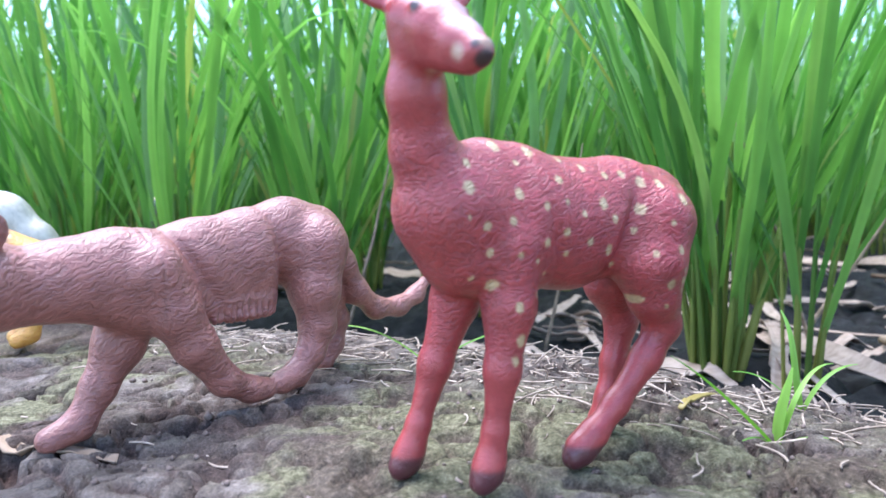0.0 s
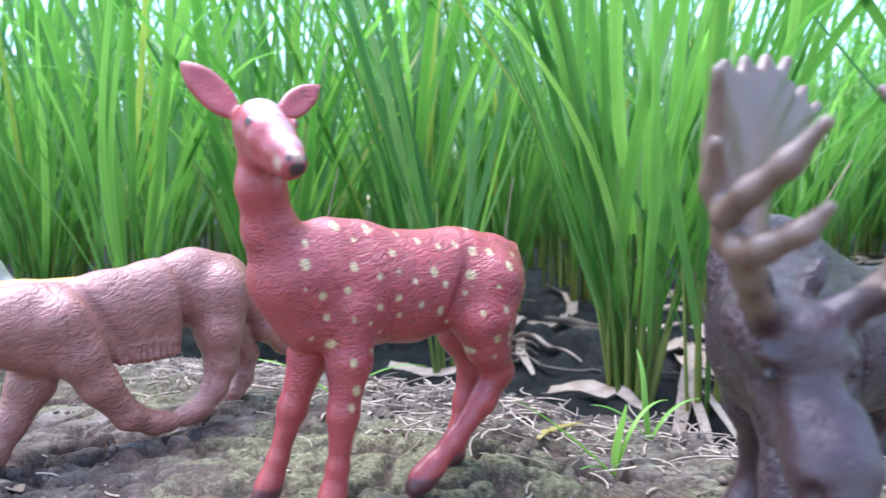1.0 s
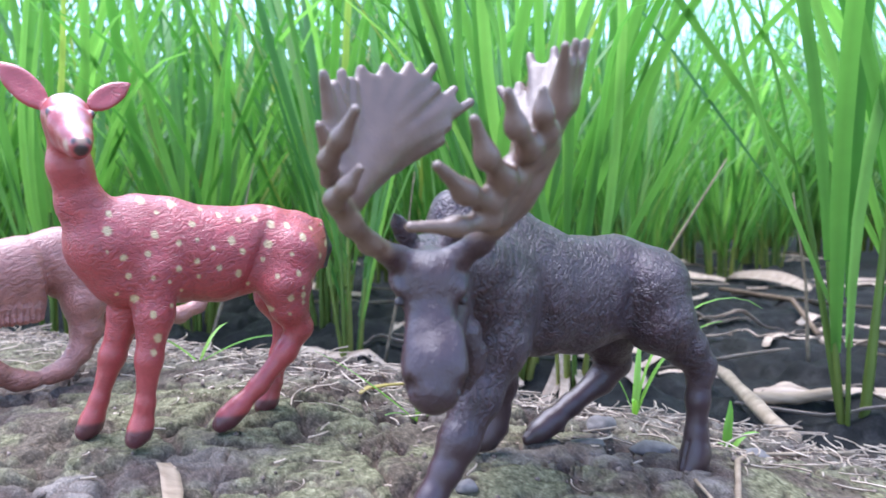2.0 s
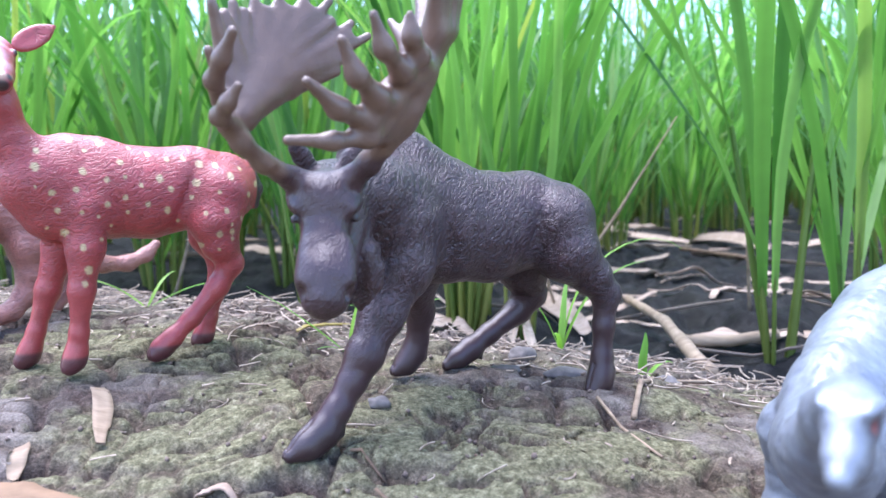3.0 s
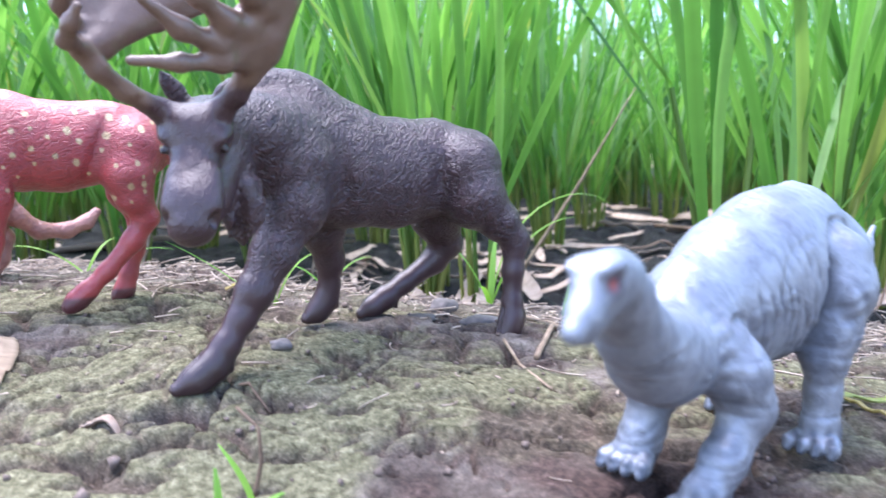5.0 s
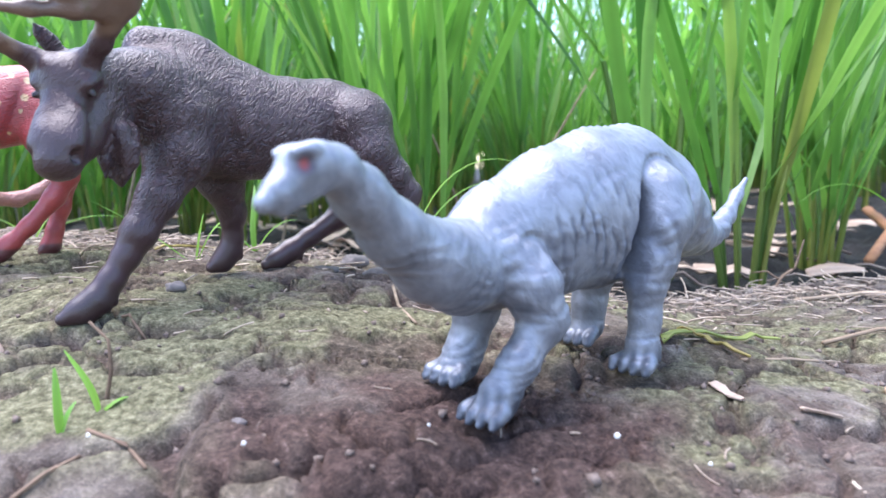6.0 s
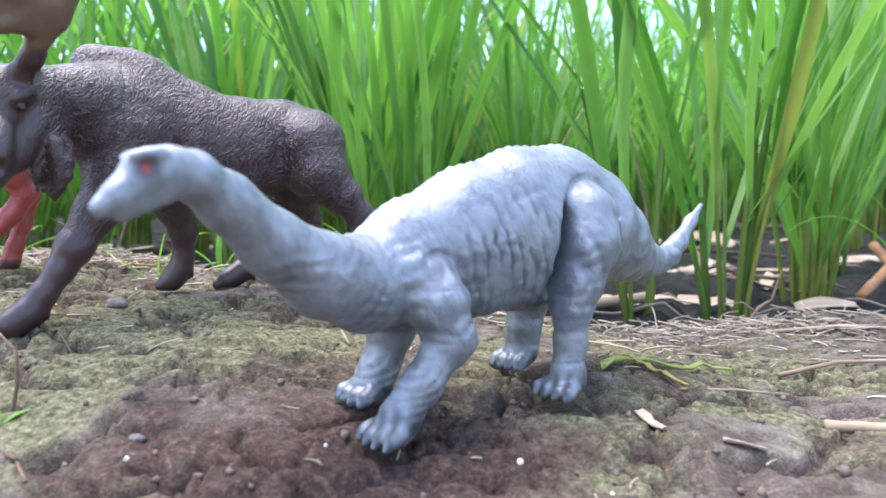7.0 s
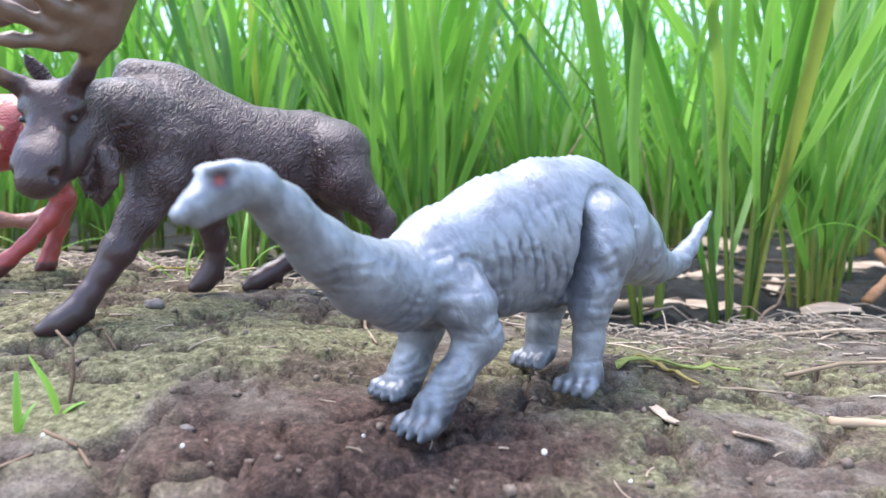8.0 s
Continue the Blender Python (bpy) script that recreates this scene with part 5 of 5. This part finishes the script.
dry_leaf(-0.135, 0.232, -0.082, 0.217, 0.007, 0.0006, 0.2, "chips on the bank", "flat pale dry leaf under the toy's paw", STRAW)
dry_leaf(0.336, 0.068, 0.347, 0.067, 0.003, 0.0006, 0.2, "chips on the bank", "small pale leaf scrap on the moss")
dry_leaf(0.319, 0.088, 0.322, 0.073, 0.003, 0.0006, 0.2, "chips on the bank", "small pale leaf scrap on the moss")
YELLOW = leaf_material("yellow_leaf", (0.36, 0.28, 0.09), (0.46, 0.36, 0.13), False, 0.25)
GREENISH = leaf_material("fading_leaf", (0.24, 0.30, 0.07), (0.36, 0.40, 0.12), False, 0.25)
for mat_, x0, y0, x1, y1, w in ((GREENISH, 0.318, 0.122, 0.372, 0.146, 0.0030), (YELLOW, 0.328, 0.134, 0.342, 0.108, 0.0030), (YELLOW, 0.100, 0.258, 0.128, 0.288, 0.0030)):
    ob = dry_leaf(x0, y0, x1, y1, w, 0.0015, 0.4, "fading leaves", "yellowing green grass blade lying on the bank", mat_)
    a = ob.data.color_attributes.new("paint", "FLOAT_COLOR", "POINT")
    a.data.foreach_set("color", np.ones(4 * len(ob.data.vertices), np.float32))

for row in ((0.192, 0.200, 0.0078, 0.0045, 0.0022, 1, 12), (0.219, 0.200, 0.0085, 0.0055, 0.0030, 2, -8), (0.142, 0.157, 0.0040, 0.0028, 0.0022, 3, 5), (0.184, 0.066, 0.0022, 0.0018, 0.0015, 4, 0),
            (0.395, 0.262, 0.0085, 0.006, 0.005, 6, 0), (0.270, 0.224, 0.010, 0.005, 0.004, 7, 10), (0.060, 0.075, 0.003, 0.002, 0.002, 8, 0), (0.205, 0.225, 0.007, 0.005, 0.004, 9, 30),
            (0.165, 0.205, 0.006, 0.004, 0.003, 10, 50)):
    stone(*row)
PALE = dry_material("white_grit", (0.55, 0.52, 0.46), (0.8, 0.78, 0.72), 300, (1, 1, 1))
for x, y, q in ((0.280, 0.054, 0.0008), (0.190, 0.046, 0.0006), (0.270, 0.062, 0.0005), (0.150, 0.058, 0.0006), (0.300, 0.045, 0.0005), (0.233, 0.057, 0.0005)):
    stone(x, y, q, q * 0.8, q * 1.2, x * 50, 0, "tiny white grain on dark crumbled soil", PALE)

sprout(0.127, 0.238, [(20, 0.027, 0.0040, 8, 8), (25, 0.040, 0.0018, 20, 85), (205, 0.058, 0.0024, 48, 14), (-10, 0.020, 0.0014, 62, 60), (200, 0.016, 0.0014, 55, 60)], "bright green grass sprout rooted on the bank's edge", 1)
sprout(0.265, 0.233, [(80, 0.023, 0.0036, 4, 8), (0, 0.018, 0.0032, 30, 90), (190, 0.008, 0.002, 30, 60)], "small bright green seedling on the bank's edge", 2)
sprout(0.142, 0.061, [(120, 0.017, 0.0016, 5, 12), (60, 0.009, 0.0014, 20, 40)], "fresh green grass shoot on the mud", 3)
sprout(0.148, 0.070, [(165, 0.019, 0.0022, 20, 22), (30, 0.008, 0.002, 50, 50)], "fresh green grass shoot on the mud", 4)
sprout(0.232, 0.262, [(15, 0.070, 0.0022, 25, 70), (10, 0.10, 0.0020, 15, 120), (170, 0.05, 0.002, 20, 60), (60, 0.04, 0.003, 10, 20), (250, 0.03, 0.002, 40, 60)], "thin arching grass tuft at the bank's edge", 5)
sprout(0.150, 0.268, [(100, 0.04, 0.0024, 10, 40), (170, 0.03, 0.002, 40, 60), (10, 0.03, 0.002, 30, 70)], "thin grass tuft at the bank's edge", 6)
sprout(0.010, 0.320, [(170, 0.05, 0.002, 55, 50), (10, 0.05, 0.002, 60, 50), (60, 0.03, 0.002, 30, 60)], "low grass tuft on the bank", 7)
sprout(0.535, 0.262, [(200, 0.014, 0.005, 50, 40), (20, 0.014, 0.005, 45, 40), (100, 0.012, 0.005, 40, 40), (300, 0.012, 0.005, 55, 40)], "small leafy weed on the bank's edge", 8)
sprout(0.62, 0.38, [(180, 0.14, 0.0028, 25, 120), (150, 0.10, 0.003, 12, 40), (30, 0.12, 0.003, 15, 60)], "arching grass tuft in the wet mud", 9)
brown = stick("dead_shoot", [(0.146, 0.079, -0.001), (0.148, 0.079, 0.008), (0.1475, 0.080, 0.014), (0.142, 0.082, 0.018)], 0.0006, 0.0004, "thin brown curled dead shoot on the moss", TWIG, "dead shoot")


def litter():
    """Countless bits of straw, rootlets and crumbs along the bank."""
    r = random.Random(5)
    straw, crumbs = Heap(), Heap()
    for i in range(2480):
        x = r.uniform(-0.16, 0.60)
        e = float(bank_edge(x))
        y = e - abs(r.gauss(0, 0.045)) + 0.012 if i < 2200 else r.uniform(0.03, e)
        ln, rr = r.uniform(0.004, 0.022) if i < 2200 else r.uniform(0.002, 0.010), r.uniform(0.00020, 0.00055)
        a, up, bend = r.uniform(0, 6.28), r.gauss(0, 0.18) + (0.5 if r.random() < 0.08 else 0), r.uniform(-1.4, 1.4)
        z = gz(x, y) + rr + 0.0004
        v, f = [], []
        px, py, pz = x, y, z
        for k in range(5):
            for s in range(3):
                w = 2.09 * s
                v.append((px - math.sin(a) * rr * math.cos(w), py + math.cos(a) * rr * math.cos(w), pz + rr * math.sin(w)))
            if k:
                o = 3 * k
                f += [(o - 3 + s, o - 3 + (s + 1) % 3, o + (s + 1) % 3, o + s) for s in range(3)]
            px, py, pz = px + math.cos(a) * ln / 4, py + math.sin(a) * ln / 4, pz + math.sin(up) * ln / 4
            a += bend / 4
            up *= 0.6
        g = r.uniform(0.45, 1.0)
        straw.add(np.array(v), f, np.tile([g, g, g], (len(v), 1)), Matrix())
    oct_f = [(0, 2, 4), (2, 1, 4), (1, 3, 4), (3, 0, 4), (2, 0, 5), (1, 2, 5), (3, 1, 5), (0, 3, 5)]
    for i in range(1700):
        x = r.uniform(-0.16, 0.58)
        e = float(bank_edge(x))
        y = e - abs(r.gauss(0, 0.05)) + 0.01 if i < 900 else r.uniform(0.02, e)
        s = r.uniform(0.0005, 0.0016) * (1.7 if r.random() < 0.1 else 1)
        q = np.array([(1, 0, 0), (-1, 0, 0), (0, 1, 0), (0, -1, 0), (0, 0, 1), (0, 0, -1)]) * [[r.uniform(0.6, 1.3) * s] for _ in range(6)]
        crumbs.add(q, oct_f, np.ones((6, 3)), pose(x, y, gz(x, y) + 0.3 * s, r.uniform(0, 90), r.uniform(0, 90), r.uniform(0, 360)))
    tagged(new("straw_litter", straw.mesh("straw_litter", LITTER)), "short bits of dry straw and rootlets strewn on the bank", "straw litter", kind="stuff")
    tagged(new("soil_crumbs", crumbs.mesh("soil_crumbs", CRUMB)), "loose brown crumbs of dry soil on the bank", "soil crumbs", kind="stuff")


LITTER = dry_material("litter", (0.16, 0.115, 0.08), (0.62, 0.52, 0.42), 130, (1, 1, 1))
CRUMB = dry_material("crumb", (0.07, 0.05, 0.04), (0.22, 0.17, 0.14), 400, (1, 1, 1))
litter()


def build_lion():
    c = Clay((-0.075, -0.025, 0.0), (0.055, 0.025, 0.075), 0.0009)
    L = lambda nodes, k=0.003, slim=1.0: c.limb(flip(nodes), k, slim)
    L([(-0.025, 0, 0.044, 0.0115), (0, 0, 0.0435, 0.0110), (0.028, 0, 0.045, 0.0110)], 0.005, 0.8)
    L([(-0.030, 0, 0.047, 0.0135), (-0.042, 0, 0.051, 0.0150)], 0.005)
    L([(-0.052, 0, 0.054, 0.0095), (-0.062, 0, 0.051, 0.0060)], 0.004)
    for u, v in ((-0.026, 0.007), (-0.030, -0.007), (0.026, 0.007), (0.032, -0.007)):
        L([(u, v, 0.038, 0.0080), (u + 0.002, v, 0.020, 0.0050), (u - 0.001, v, 0.008, 0.0045), (u - 0.007, v, 0.005, 0.0045)])
    L([(0.037, 0, 0.048, 0.003), (0.045, 0, 0.036, 0.002), (0.050, 0, 0.022, 0.002)], 0.003)

    def paint(u, v, z):
        col = np.tile([0.72, 0.36, 0.07], (len(u), 1))
        return lay(col, step(0.032, 0.038, -u) * step(0.040, 0.046, z), (0.20, 0.09, 0.11))

    toy("toy_lion", "bright orange plastic toy lion with a dark mane", "toy figure", c, PUMA, pose(-0.184, 0.400, gz(-0.184, 0.400) + 0.001, 0, 0, 20), paint)


def build_far_toy():
    c = Clay((-0.09, -0.025, 0.0), (0.075, 0.025, 0.11), 0.001)
    L = lambda nodes, k=0.003, slim=1.0: c.limb(flip(nodes), k, slim)
    L([(-0.045, 0, 0.070, 0.019), (-0.020, 0, 0.076, 0.022), (0.005, 0, 0.070, 0.019)], 0.006, 0.8)
    L([(0.005, 0, 0.072, 0.017), (0.025, 0, 0.058, 0.012), (0.045, 0, 0.042, 0.007), (0.066, 0, 0.024, 0.003)], 0.006)
    L([(-0.055, 0, 0.076, 0.014), (-0.074, 0, 0.088, 0.010)], 0.006)
    for u, v in ((-0.040, 0.009), (-0.044, -0.009), (0.0, 0.009), (-0.004, -0.009)):
        L([(u, v, 0.060, 0.010), (u + 0.002, v, 0.030, 0.0065), (u, v, 0.010, 0.006), (u - 0.004, v, 0.006, 0.006)])

    def paint(u, v, z):
        col = np.tile([0.46, 0.44, 0.36], (len(u), 1))
        return lay(col, 0.6 * step(0.080, 0.094, z), (0.68, 0.70, 0.74))

    toy("toy_beast", "pale grey-green plastic toy creature with a thick tail", "toy figure", c, DINO, pose(-0.280, 0.470, gz(-0.280, 0.470) + 0.001, 0, 0, 8), paint)


build_lion()
build_far_toy()
